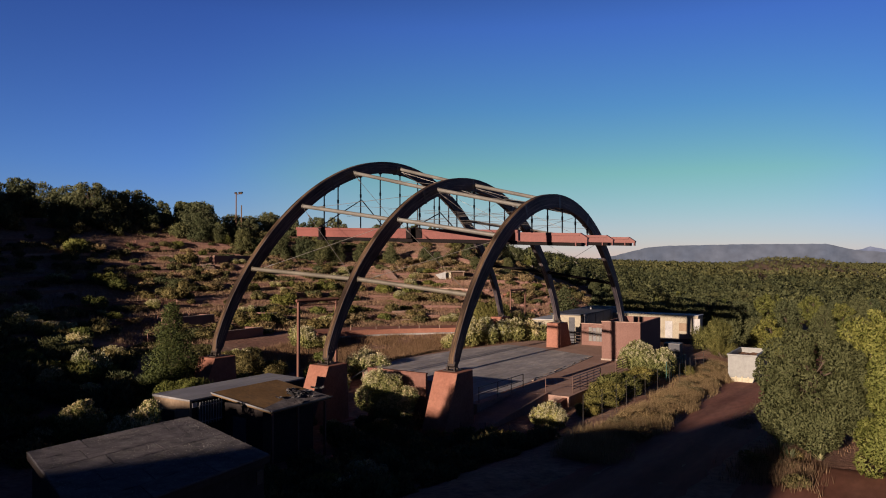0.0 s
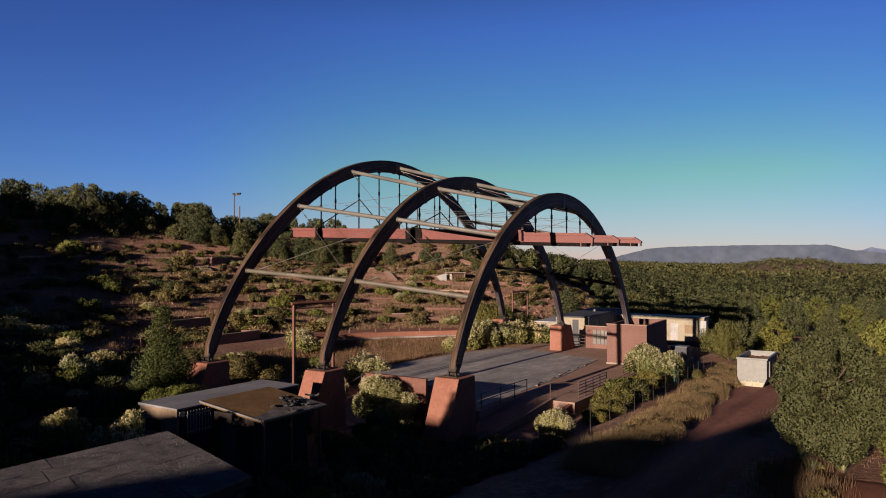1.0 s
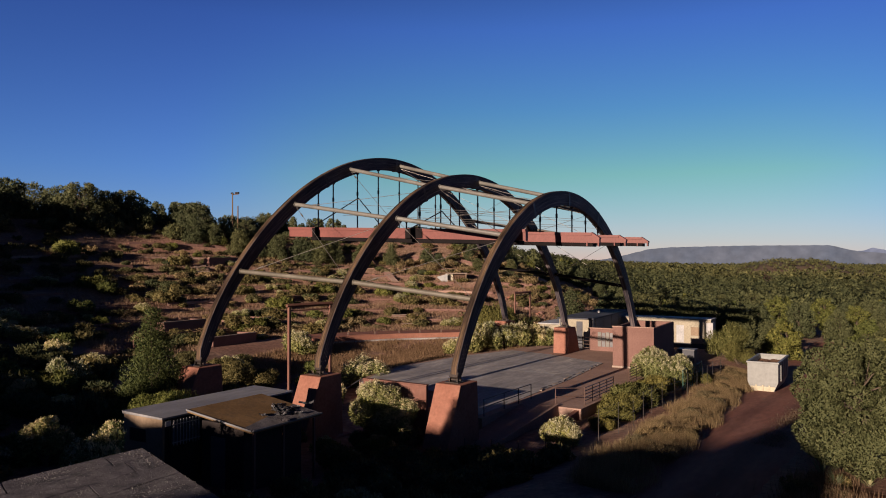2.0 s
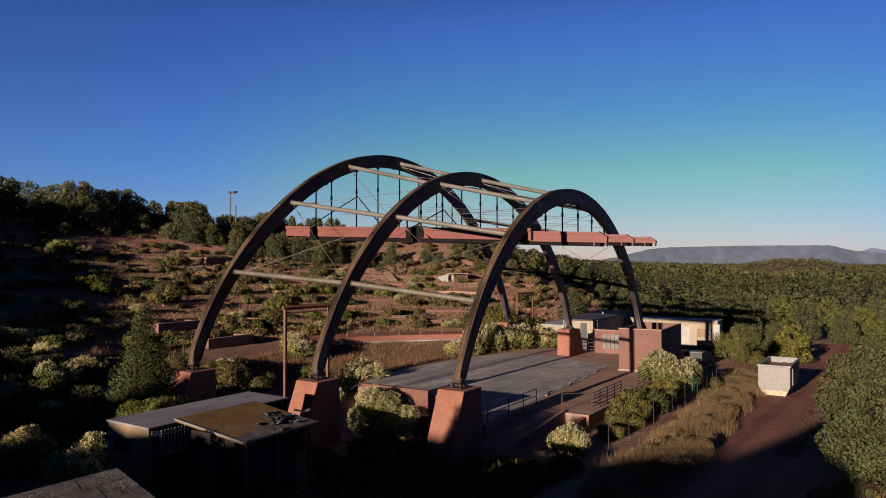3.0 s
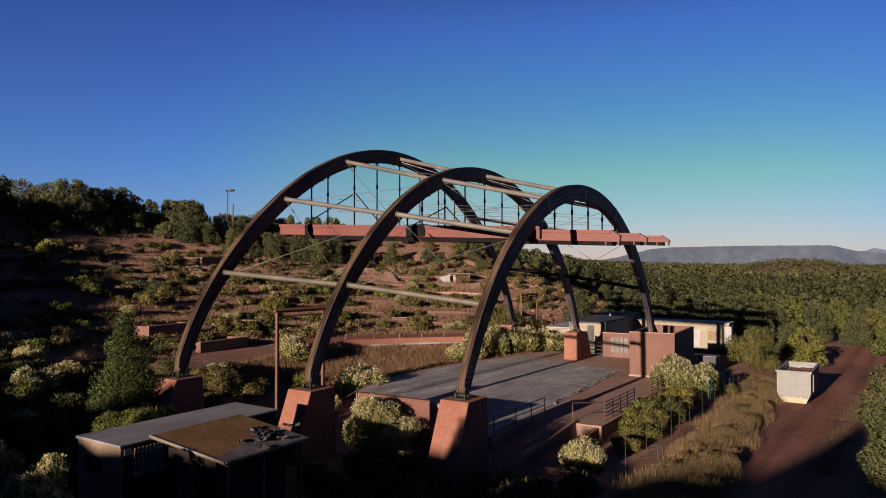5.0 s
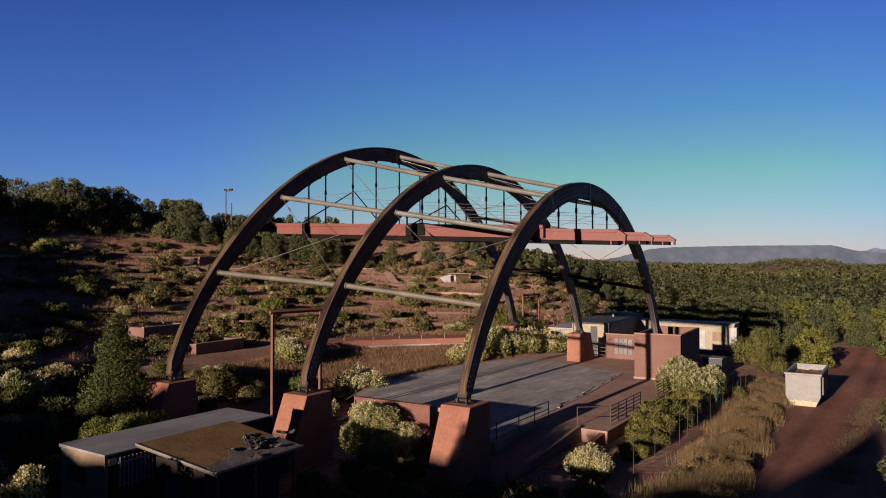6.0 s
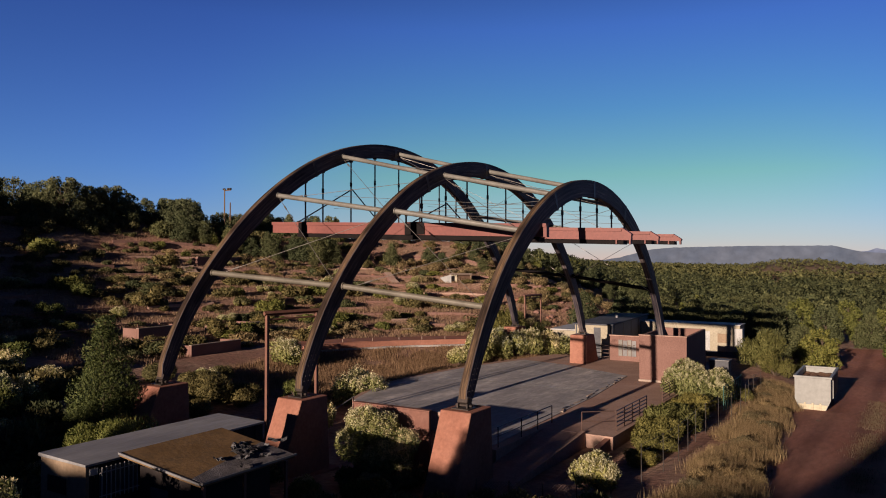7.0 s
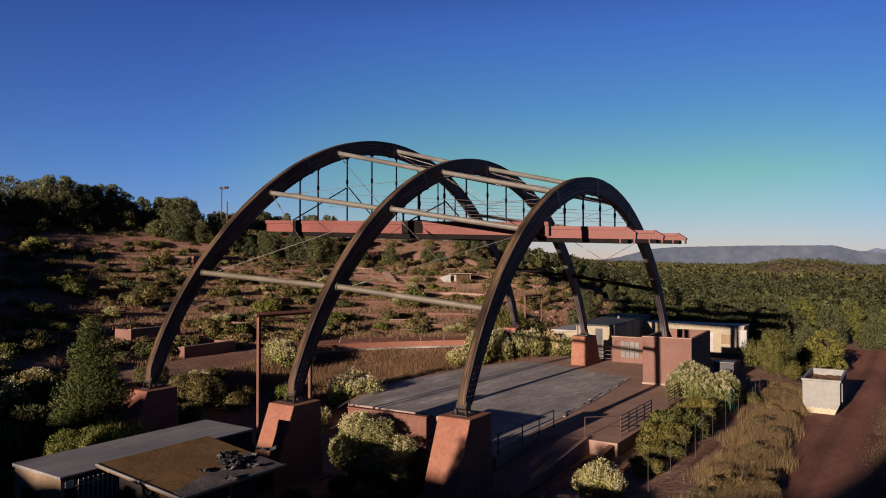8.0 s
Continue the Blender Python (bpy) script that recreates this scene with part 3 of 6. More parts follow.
def build_arch(k):
    x, yc, zc, a, b = ARCHES[k]
    g = thing("timber_arch", ("tall", "middle", "smaller")[k] + " dark-stained glued timber arch standing on red piers", "arch", group="timber arches")
    n = 84
    cf = foot_cos(k, 0.5)
    t0 = math.acos(cf)
    bm = bmesh.new()
    uv = bm.loops.layers.uv.new("UVMap")
    rings = []
    run = 0.0
    last = None
    for i in range(n + 1):
        t = t0 + (math.pi - 2 * t0) * i / n
        d = min(i, n - i) / n
        deep = min(0.36 + 30 * d, 0.72 + (DEEP - 0.72) * sm(0, 0.2, d))
        c, s = math.cos(t), math.sin(t)
        o, q = arch_point(k, c, 0.5 - deep / 2), arch_point(k, c, 0.5 + deep / 2)
        run += (o - last).length if last else 0
        last = o
        e = (o - q).normalized() * 0.03
        sec = [(x - HALF, q), (x + HALF, q), (x + HALF, o - e), (x + HALF - 0.03, o), (x - HALF + 0.03, o), (x - HALF, o - e)]
        rings.append(([bm.verts.new((px, p.y, p.z)) for px, p in sec], run))
    ms = len(rings[0][0])
    vv = (0.0, 0.5, 1.5, 1.55, 2.0, 2.05, 3.0)
    for (r0, u0), (r1, u1) in zip(rings, rings[1:]):
        for j in range(ms):
            f = bm.faces.new((r0[j], r0[(j + 1) % ms], r1[(j + 1) % ms], r1[j]))
            f.material_index = 1 if j == 3 else 0
            for lp, (u, v) in zip(f.loops, ((u0, vv[j]), (u0, vv[j + 1]), (u1, vv[j + 1]), (u1, vv[j]))):
                lp[uv].uv = (u, v)
    bm.faces.new(rings[0][0][::-1]), bm.faces.new(rings[-1][0])
    bmesh.ops.recalc_face_normals(bm, faces=bm.faces)
    part("beam", bm, [M["beam"], M["beam_top"]], g, "dark-stained laminated timber with a weathered brown back")
    # laminations standing slightly proud on both faces
    for inset in (0.28, 0.55, 0.82):
        bm = bmesh.new()
        pr = []
        for i in range(8, n - 7, 2):
            t = t0 + (math.pi - 2 * t0) * i / n
            for side in (-1, 1):
                for dd in (-0.012, 0.012):
                    c, s = math.cos(t), math.sin(t)
                    lp = arch_point(k, c, inset + dd)
                    pr.append(bm.verts.new((x + side * (HALF + 0.006), lp.y, lp.z)))
        for i in range(0, len(pr) - 4, 4):
            for j in (0, 2):
                bm.faces.new((pr[i + j], pr[i + j + 1], pr[i + j + 5], pr[i + j + 4]))
        part("lamination_line", bm, M["steel"], g)
    # splice plates at the crown and haunches
    for c in (0.0, 0.34, -0.34):
        o, q = arch_point(k, c, -0.02), arch_point(k, c, DEEP + 0.02)
        m = (o + q) / 2
        ob = part("splice_plate", box(-HALF - 0.014, HALF + 0.014, -0.13, 0.13, -(o - q).length / 2, (o - q).length / 2, 0.01), M["steel"], g, "dark steel splice plate")
        ob.matrix_basis = Matrix.Translation(m) @ (o - q).to_track_quat("Z", "Y").to_matrix().to_4x4()
    # bolt heads in the side of the near leg
    for i in range(6):
        for inset in (0.35, 0.62):
            z = FOOT + 0.55 + 0.24 * i
            c = math.sqrt(max(0.0, 1 - ((z - zc) / (b - inset)) ** 2))
            bp = arch_point(k, c, inset)
            part("bolt_head", rod((x + HALF - 0.02, bp.y, bp.z), (x + HALF + 0.025, bp.y, bp.z), 0.024, 6), M["hanger"], g, "steel bolt head")
    # hinged feet
    for sgn in (1, -1):
        ft = arch_point(k, sgn * cf, 0.5)
        sh = part("foot_shoe", box(-0.27, 0.27, -0.22, 0.22, -0.02, 0.3, 0.03), M["steel"], g, "steel hinge shoe")
        sh.matrix_basis = Matrix.Translation(ft) @ pose(0, 0, 0, -sgn * 22)
        part("hinge_pin", rod((ft.x - 0.42, ft.y, ft.z - 0.08), (ft.x + 0.42, ft.y, ft.z - 0.08), 0.07, 10), M["steel"], g)
        part("base_plate", box(ft.x - 0.45, ft.x + 0.45, ft.y - 0.4, ft.y + 0.4, 2.55, 2.61, 0.01), M["steel"], g)
        for dx in (-0.25, 0.25):
            part("hinge_cheek", box(ft.x + dx - 0.04, ft.x + dx + 0.04, ft.y - 0.2, ft.y + 0.2, 2.61, ft.z + 0.02), M["steel"], g)
    return g


for k in range(3):
    build_arch(k)


def build_pier(x, y, out, label):
    """A battered pier under an arch foot; out is the side to which its face leans."""
    g = thing("concrete_pier", label, "pier", at=(x, y, 0), turn=0 if out < 0 else 180, group="arch piers")
    gz = min(land(x, y), land(x, y + out * 1.8)) - 0.3
    bot = 0.42 * (2.55 - gz)
    part("pier_body", hexa([(-0.8, -0.75 - bot, gz), (0.8, -0.75 - bot, gz), (0.8, 1.3, gz), (-0.8, 1.3, gz)], [(-0.8, -0.75, 2.55), (0.8, -0.75, 2.55), (0.8, 1.1, 2.55), (-0.8, 1.1, 2.55)], 0.03), M["pier"], g, "battered red concrete")
    part("pier_footing", hexa([(-1.2, -1.2 - bot, gz - 0.3), (1.2, -1.2 - bot, gz - 0.3), (1.2, 1.7, gz - 0.3), (-1.2, 1.7, gz - 0.3)], [(-1.15, -1.1 - bot, gz + 0.35), (1.15, -1.1 - bot, gz + 0.35), (1.15, 1.6, gz + 0.35), (-1.15, 1.6, gz + 0.35)], 0.03), M["pier"], g)


for k in range(3):
    cf = foot_cos(k, 0.5)
    for sgn in (1, -1):
        p = arch_point(k, sgn * cf, 0.5)
        build_pier(p.x, p.y, -sgn, "battered red concrete pier carrying an arch foot")

# ---- tubes, cables, hangers and red beams between the arches ----
ROWS = ((0.66, 0.71, 0.76), (0.468, 0.4986, 0.53), (0.233, 0.2525, 0.27), (-0.02, -0.02, -0.02))
ROWS = ROWS + tuple(tuple(-c for c in r) for r in ROWS[2::-1])


def tube_between(p, q, mat, tone):
    g = thing("bracing_tube", tone + " steel tube spanning between two timber arches", "tube", group="bracing tubes")
    d = (q - p).normalized()
    part("tube", rod(p, q, 0.15, 16), mat, g)
    for e, s in ((p, 1), (q, -1)):
        part("end_flange", rod(e, e + d * s * 0.05, 0.205, 16), mat, g)


def cable_between(p, q):
    g = thing("bracing_cable", "thin steel cable crossing between two arches", "cable", group="bracing cables")
    part("wire_rope", rod(p, q, 0.016, 6), M["cable"], g)
    d = (q - p).normalized()
    part("turnbuckle", rod(p + d * 1.1, p + d * 1.5, 0.05, 8), M["cable"], g)


for bay in range(2):
    for r in ROWS:
        p, q = arch_point(bay, r[bay], 0.52), arch_point(bay + 1, r[bay + 1], 0.52)
        p.x += HALF
        q.x -= HALF
        tube_between(p, q, *((M["near_black"], "dark") if r is ROWS[-1] else (M["dull_tube"], "dull tan-grey") if r is ROWS[0] else (M["tube"], "pale grey")))
    for r, s in zip(ROWS, ROWS[1:]):
        for u, v in ((r, s), (s, r)):
            p, q = arch_point(bay, u[bay], 0.75), arch_point(bay + 1, v[bay + 1], 0.75)
            p.x += HALF
            q.x -= HALF
            cable_between(p, q)


def beam_top(x):
    return 11.98 - (x + 19.4) * 0.0325


def build_red_beam(y, x0, x1, wide, thin, cut):
    """A fascia with a folded cap; its free end is cut down over the last part and carries hanging lips."""
    g = thing("roof_beam", "long red-painted steel roof beam hung below the arches", "beam", group="red roof beams")
    def plate(name, outline, y0, y1, mat, label=""):
        b = bmesh.new()
        fa, ba = ([b.verts.new((x, yy, beam_top(x) + z)) for x, z in outline] for yy in (y0, y1))
        b.faces.new(fa), b.faces.new(ba[::-1])
        for i in range(len(outline)):
            k = (i + 1) % len(outline)
            b.faces.new((fa[i], ba[i], ba[k], fa[k]))
        bmesh.ops.recalc_face_normals(b, faces=b.faces)
        part(name, b, mat, g, label)
    drop = 0.36 if cut else 0.0
    back = x1 - (0.55 if cut else 0.0)
    plate("fascia", [(x0, -thin), (x1, -thin), (x1, -drop - 0.03), (back, -0.03), (x0, -0.03)], y, y + wide, M["red"], "red-painted fascia")
    plate("fascia_cap", [(x0 - 0.05, -0.2), (back - 0.02, -0.2), (back, 0.0), (x0 - 0.05, 0.0)], y - 0.07, y + wide - 0.004, M["red"], "red-painted cap strip")
    # the carrier hangs in shade, which its near-black colour stands for
    plate("lower_beam", [(x0 + 2.2, -thin - 0.26), (x1 - 0.5, -thin - 0.26), (x1 - 0.5, -thin - 0.002), (x0 + 2.2, -thin - 0.002)], y + 0.1, y + wide + 0.5, M["near_black"], "steel carrier beam, its shade put into the colour")
    if cut:
        plate("end_cap", [(back, -0.06), (back, 0.03), (x1 + 0.04, -drop + 0.02), (x1 + 0.04, -drop - 0.08)], y - 0.09, y + wide, M["red"], "folded sloping end strip")
        for a in (x1 - 0.02, x1 - 0.85):
            plate("hanging_lip", [(a - 0.09, -thin - 0.24), (a, -thin - 0.24), (a, -thin + 0.1), (a - 0.09, -thin + 0.1)], y - 0.03, y + wide - 0.006, M["red"])
    return g


BEAMS = ((8.9, -19.4, 1.3, 0.35, 0.74, 0), (14.9, -19.4, 4.03, 0.3, 0.72, 1), (21.0, -19.4, 3.9, 0.3, 0.58, 1), (26.9, -19.4, 3.84, 0.3, 0.5, 1))
for row in BEAMS:
    build_red_beam(*row)
# black plates on the front beam stand for the arches' cast shadows
for x, y, w in ((-16.6, 8.9, 0.32), (-7.4, 8.9, 0.72)):
    g = thing("shadow_plate_pair", "near-black plates on the red beam in place of arch shadows", "bracket", group="beam splices")
    t = beam_top(x)
    part("face_plate", box(x - w, x + w, y - 0.09, y - 0.064, t - 0.72, t - 0.02, 0.005), M["near_black"], g)
    part("top_plate", box(x - w, x + w, y - 0.05, y + 0.6, t + 0.004 + 0.0325 * w, t + 0.03 + 0.0325 * w, 0.005), M["near_black"], g)


def build_hanger(k, y):
    x, yc, zc, a, b = ARCHES[k]
    c = (yc - y) / (a - DEEP)
    top = zc + (b - DEEP) * math.sqrt(1 - c * c)
    g = thing("hanger_rod", "dark steel hanger from an arch down to the red beams", "hanger", group="hangers")
    part("rod", rod((x, y, beam_top(x) - 0.1), (x, y, top + 0.1), 0.055, 8), M["hanger"], g)
    part("clamp", box(x - 0.13, x + 0.13, y - 0.08, y + 0.08, top - 0.07, top + 0.2, 0.02), M["steel"], g)
    part("coupler", rod((x, y, top - 0.2 - (top - beam_top(x)) * 0.35), (x, y, top + 0.1 - (top - beam_top(x)) * 0.35), 0.085, 8), M["steel"], g)


for k, ys in enumerate(((9.05, 10.8, 13.85, 16.7, 19.8, 22.8, 25.8, 28.6), (8.1, 9.77, 12.57, 15.3, 18.2, 21.0, 23.9, 26.7), (9.2, 12.1, 14.9, 17.75, 20.5, 23.2))):
    for y in ys:
        build_hanger(k, y)
for k, y, zt, yl, yr in ((0, 13.85, 14.5, 8.3, 17.6), (1, 12.57, 13.0, 8.6, 15.2)):
    x = ARCHES[k][0]
    g = thing("sway_strut", "pair of thin diagonal steel struts beside a hanger", "strut", group="sway struts")
    for ye in (yl, yr):
        part("strut", rod((x + 0.1, y, zt), (x + 0.1, ye, beam_top(x)), 0.045, 6), M["hanger"], g)
for y in (12.0, 18.0, 24.0):
    for z in (1.1, 2.0):
        g = thing("stay_wire", "thin level stay wire between the arches", "cable", group="stay wires")
        part("wire_rope", rod((ARCHES[0][0], y, beam_top(-16.5) + z), (ARCHES[2][0], y, beam_top(0.85) + z * 0.55), 0.014, 5), M["cable"], g)

# ---- block room, screen wall and service buildings behind the stage ----
room = thing("block_room", "open-topped red block room on the stage corner", "block room", at=(0.26, 28.3, 0), turn=3.4)
W, L, H = 3.55, 8.2, 3.53
part("front_wall", box(0, W, 0, 0.22, -0.6, H, 0.015), M["block"], room)
part("back_wall", box(0, W, L - 0.22, L, -0.6, H - 0.012, 0.015), M["block"], room)
part("side_wall", box(0, 0.22, 0.223, L - 0.223, -0.6, H - 0.006, 0.015), M["block"], room)
part("side_wall", box(W - 0.22, W, 0.223, L - 0.223, -1.2, H - 0.006, 0.015), M["block"], room)
part("coping", box(-0.04, W + 0.04, -0.04, 0.26, H, H + 0.07, 0.01), M["walk"], room, "thin pale coping")
part("base_strip", box(-0.05, W + 0.02, -0.06, 0.0, 0.0, 0.16, 0.01), M["kerb"], room)
for j in range(16):
    part("course_joint", box(0.02, W - 0.02, -0.004, 0.004, 0.2 + j * 0.205, 0.207 + j * 0.205), M["block"], room)

screen = thing("screen_wall", "low red block wall with white notice boards and a steel gate", "wall")
part("wall_body", box(-5.9, 0.9, 39.0, 39.3, -0.4, 2.28, 0.02), M["block"], screen)
part("wall_coping", box(-5.96, 0.96, 38.94, 39.36, 2.28, 2.36, 0.01), M["walk"], screen)
for i, x in enumerate((-5.05, -4.62, -4.19, -3.76)):
    b = part("notice_board", box(x, x + 0.38, 38.93, 38.985, 0.45, 1.95 - 0.06 * (i % 2), 0.01), M["roof_grey"] if i % 2 else M["tube"], screen, "worn pale board")
    for j in range(3):
        part("text_bar", box(x + 0.07, x + 0.31, 38.922, 38.932, 1.05 + 0.2 * j, 1.1 + 0.2 * j), M["rust"], b)
gate = thing("steel_gate", "small brown steel gate between pier and wall", "gate")
for z in (0.25, 0.6, 0.95, 1.3):
    part("gate_bar", rod((-7.5, 39.1, z), (-6.0, 39.1, z), 0.035, 6), M["rail"], gate)
for x in (-7.5, -6.75, -6.0):
    part("gate_post", rod((x, 39.1, -0.1), (x, 39.1, 1.4), 0.04, 6), M["rail"], gate)


def building(name, label, at, turn, w, l, z0, h, wall, roof, over=0.2, fall=0.0, thick=0.14):
    """A plain shed: four walls and a flat or falling roof; the origin is its near left corner."""
    g = thing(name, label, "shed", at=at, turn=turn)
    t = 0.15
    for nm, b in (("front_wall", box(0, w, 0, t, z0, h)), ("back_wall", box(0, w, l - t, l, z0, h)), ("side_wall", box(0, t, t, l - t, z0, h)), ("side_wall", box(w - t, w, t, l - t, z0, h))):
        part(nm, b, wall, g)
    part("roof", hexa([(-over, -over, h), (w + over, -over, h), (w + over, l + over, h), (-over, l + over, h)], [(-over, -over, h + thick + fall), (w + over, -over, h + thick), (w + over, l + over, h + thick), (-over, l + over, h + thick + fall)], 0.01), roof, g)
    return g


hut = building("service_shed", "beige service shed with a dark flat roof", (-10.9, 42.7, 0), 5, 3.75, 16.5, -0.7, 2.85, M["beige"], M["roof_dark"])
# this side is darker and bluer than the beige front
part("dark_cladding", box(3.76, 3.82, 0.05, 16.4, -0.7, 2.8), M["dark_siding"], hut, "dark blue-grey side sheet")
part("doorway", box(1.95, 2.65, -0.03, 0.02, -0.6, 2.6), M["dark_siding"], hut, "dark door opening")
for x in (0.1, 3.6):
    part("corner_post", box(x, x + 0.12, -0.05, 0.06, -0.7, 2.84), M["dark_siding"], hut)
for yy in (1.0, 4.5, 8.0, 11.5):
    part("wall_seam", box(3.82, 3.85, yy, yy + 0.09, -0.7, 2.8), M["steel"], hut)
part("roof_vent", rod((2.0, 9.0, 2.9), (2.0, 9.0, 3.3), 0.12, 8), M["white"], hut, "white roof vent")
building("low_shed", "low pale shed beside the service shed", (-14.6, 45.5, 0), 5, 3.0, 6.0, -0.6, 1.9, M["beige"], M["white"])

trailer = thing("site_trailer", "long beige site trailer with a white end unit", "trailer", at=(-8.5, 56.0, 0), turn=0)
part("trailer_body", box(0, 11.0, 0, 2.6, -0.55, 2.32, 0.04), M["beige"], trailer)
part("trailer_roof", box(-0.08, 11.08, -0.08, 2.68, 2.32, 2.42, 0.02), M["white"], trailer, "pale roof edge")
part("trailer_skirt", box(0.1, 10.9, 0.1, 2.5, -1.6, -0.55), M["dark_siding"], trailer)
part("end_unit", box(10.5, 11.3, -0.3, 0.6, -0.4, 2.0, 0.03), M["white"], trailer, "white air conditioner")
for i in range(7):
    part("unit_louvre", box(10.75, 11.05, -0.33, -0.3, 0.0 + 0.1 * i, 0.05 + 0.1 * i), M["roof_grey"], trailer)
part("trailer_door", box(7.0, 7.9, -0.04, 0.02, -0.5, 1.6, 0.01), M["white"], trailer, "white door")
part("trailer_window", box(8.7, 9.7, -0.04, 0.02, 0.4, 1.4, 0.01), M["tan_wall"], trailer, "brown shuttered window")
for i in range(22):
    part("siding_batten", box(0.25 + 0.5 * i, 0.29 + 0.5 * i, -0.02, 0.0, -0.5, 2.28), M["beige"], trailer)

cabinet = thing("utility_cabinet", "dark green utility cabinet with a pale lid", "cabinet", at=(3.5, 37.2, 0))
part("cabinet_body", box(0, 1.55, 0, 1.2, -1.2, 0.82, 0.02), M["dark_siding"], cabinet)
part("cabinet_lid", box(-0.06, 1.61, -0.06, 1.26, 0.82, 0.92, 0.02), M["roof_grey"], cabinet, "pale metal lid")
part("cabinet_door", box(0.1, 1.45, -0.03, 0.0, -0.6, 0.7, 0.01), M["dark_siding"], cabinet)

# ---- roll-off dumpster on the road ----
dz = -1.42
dump = thing("roll_off_dumpster", "pale grey open steel dumpster with tapered sides beside the road", "dumpster", at=(12.07, 30.4, dz))
prof = [(-0.83, 0.12), (0.83, 0.12), (1.15, 0.85), (1.16, 2.4), (1.08, 2.4), (1.07, 0.9), (0.78, 0.2), (-0.78, 0.2), (-1.07, 0.9), (-1.08, 2.4), (-1.16, 2.4), (-1.15, 0.85)]
b = bmesh.new()
ends = [[b.verts.new((x, y, z)) for x, z in prof] for y in (0.05, 5.8)]
for i in range(len(prof)):
    j = (i + 1) % len(prof)
    b.faces.new((ends[0][i], ends[1][i], ends[1][j], ends[0][j]))
b.faces.new(ends[0]), b.faces.new(ends[1][::-1])
bmesh.ops.recalc_face_normals(b, faces=b.faces)
part("shell", b, M["dumpster"], dump)
part("foot_plate", hexa([(-0.8, -0.03, 0.11), (0.8, -0.03, 0.11), (0.8, 0.0, 0.11), (-0.8, 0.0, 0.11)], [(-0.95, -0.03, 0.5), (0.95, -0.03, 0.5), (0.95, 0.0, 0.5), (-0.95, 0.0, 0.5)]), M["cream"], dump, "yellowed lower panel")
for y0, y1 in ((0.0, 0.08), (5.72, 5.82)):
    pts = [(-0.83, 0.1), (0.83, 0.1), (1.15, 0.85), (1.16, 2.36), (-1.16, 2.36), (-1.15, 0.85)]
    b = bmesh.new()
    fa, ba = [b.verts.new((x, y0, z)) for x, z in pts], [b.verts.new((x, y1, z)) for x, z in pts]
    b.faces.new(fa), b.faces.new(ba[::-1])
    for i in range(6):
        b.faces.new((fa[i], ba[i], ba[(i + 1) % 6], fa[(i + 1) % 6]))
    bmesh.ops.recalc_face_normals(b, faces=b.faces)
    part("end_panel", b, M["dumpster"], dump)
for x in (-0.5, 0.0, 0.5):
    part("stiffener", box(x - 0.06, x + 0.06, -0.07, 0.0, 0.1, 0.62, 0.01), M["cream"], dump)
for x0, x1, y0, y1 in ((-1.24, 1.24, -0.08, 0.1), (-1.24, 1.24, 5.72, 5.9), (-1.24, -1.06, 0.103, 5.717), (1.06, 1.24, 0.103, 5.717)):
    part("top_rim", box(x0, x1, y0, y1, 2.36, 2.5, 0.015), M["dumpster"], dump)
for y in (1.2, 2.4, 3.6, 4.8):
    part("side_rib", box(1.15, 1.24, y - 0.06, y + 0.06, 0.85, 2.36, 0.01), M["dumpster"], dump)
part("load", raw("load", [(x * 0.35 - 1.05, y * 0.38 + 0.1, 2.02 + 0.3 * noise.noise((x * 0.8, y * 0.8, 2)) + 0.15 * noise.noise((x * 2.1, y * 2.3, 6))) for y in range(16) for x in range(7)], [(j * 7 + i, j * 7 + i + 1, j * 7 + i + 8, j * 7 + i + 7) for j in range(15) for i in range(6)]), M["rust"], dump, "brown scrap and rubble")
for x in (-0.7, 0.7):
    part("skid", box(x - 0.09, x + 0.09, 0.0, 5.8, -0.1, 0.12, 0.01), M["rust"], dump)

# ---- sheds in the foreground ----
shed = thing("awning_shed", "small shed, walls darkened for shade, under a brown roof strewn with debris", "shed")
rc = ((-4.3, -12.95, 2.86), (-0.85, -12.45, 2.24), (-0.7, -8.4, 2.32), (-4.15, -8.75, 2.92))
part("roof_sheet", hexa([(x, y, z - 0.13) for x, y, z in rc], rc, 0.01), M["roof_brown"], shed, "brown roofing felt")
for i in range(4):
    p, q = rc[i], rc[(i + 1) % 4]
    part("roof_edge", hexa([(p[0], p[1], p[2] - 0.05), (q[0], q[1], q[2] - 0.05), (q[0] * 1.0 + (0.05 if i == 1 else 0), q[1] + (-0.05 if i == 0 else 0.05), q[2] - 0.05), (p[0] + (0.05 if i == 1 else 0), p[1] + (-0.05 if i == 0 else 0.05), p[2] - 0.05)], [(p[0], p[1], p[2] + 0.02), (q[0], q[1], q[2] + 0.02), (q[0] + (0.05 if i == 1 else 0), q[1] + (-0.05 if i == 0 else 0.05), q[2] + 0.02), (p[0] + (0.05 if i == 1 else 0), p[1] + (-0.05 if i == 0 else 0.05), p[2] + 0.02)]), M["roof_grey"], shed, "pale metal edge trim") if i < 2 else None
# walls and door near black for the shade under the awning
part("shed_wall", box(-4.1, -1.5, -12.3, -12.15, -0.9, 2.3), M["shaded_wall"], shed)
part("shed_wall", box(-1.65, -1.5, -12.148, -9.0, -0.9, 2.2), M["shaded_wall"], shed)
part("shed_wall", box(-4.1, -1.5, -9.0, -8.85, -0.9, 2.3), M["shaded_wall"], shed)
part("shed_door", box(-3.5, -2.6, -12.34, -12.3, -0.6, 1.7, 0.01), M["dark_siding"], shed, "dark door")
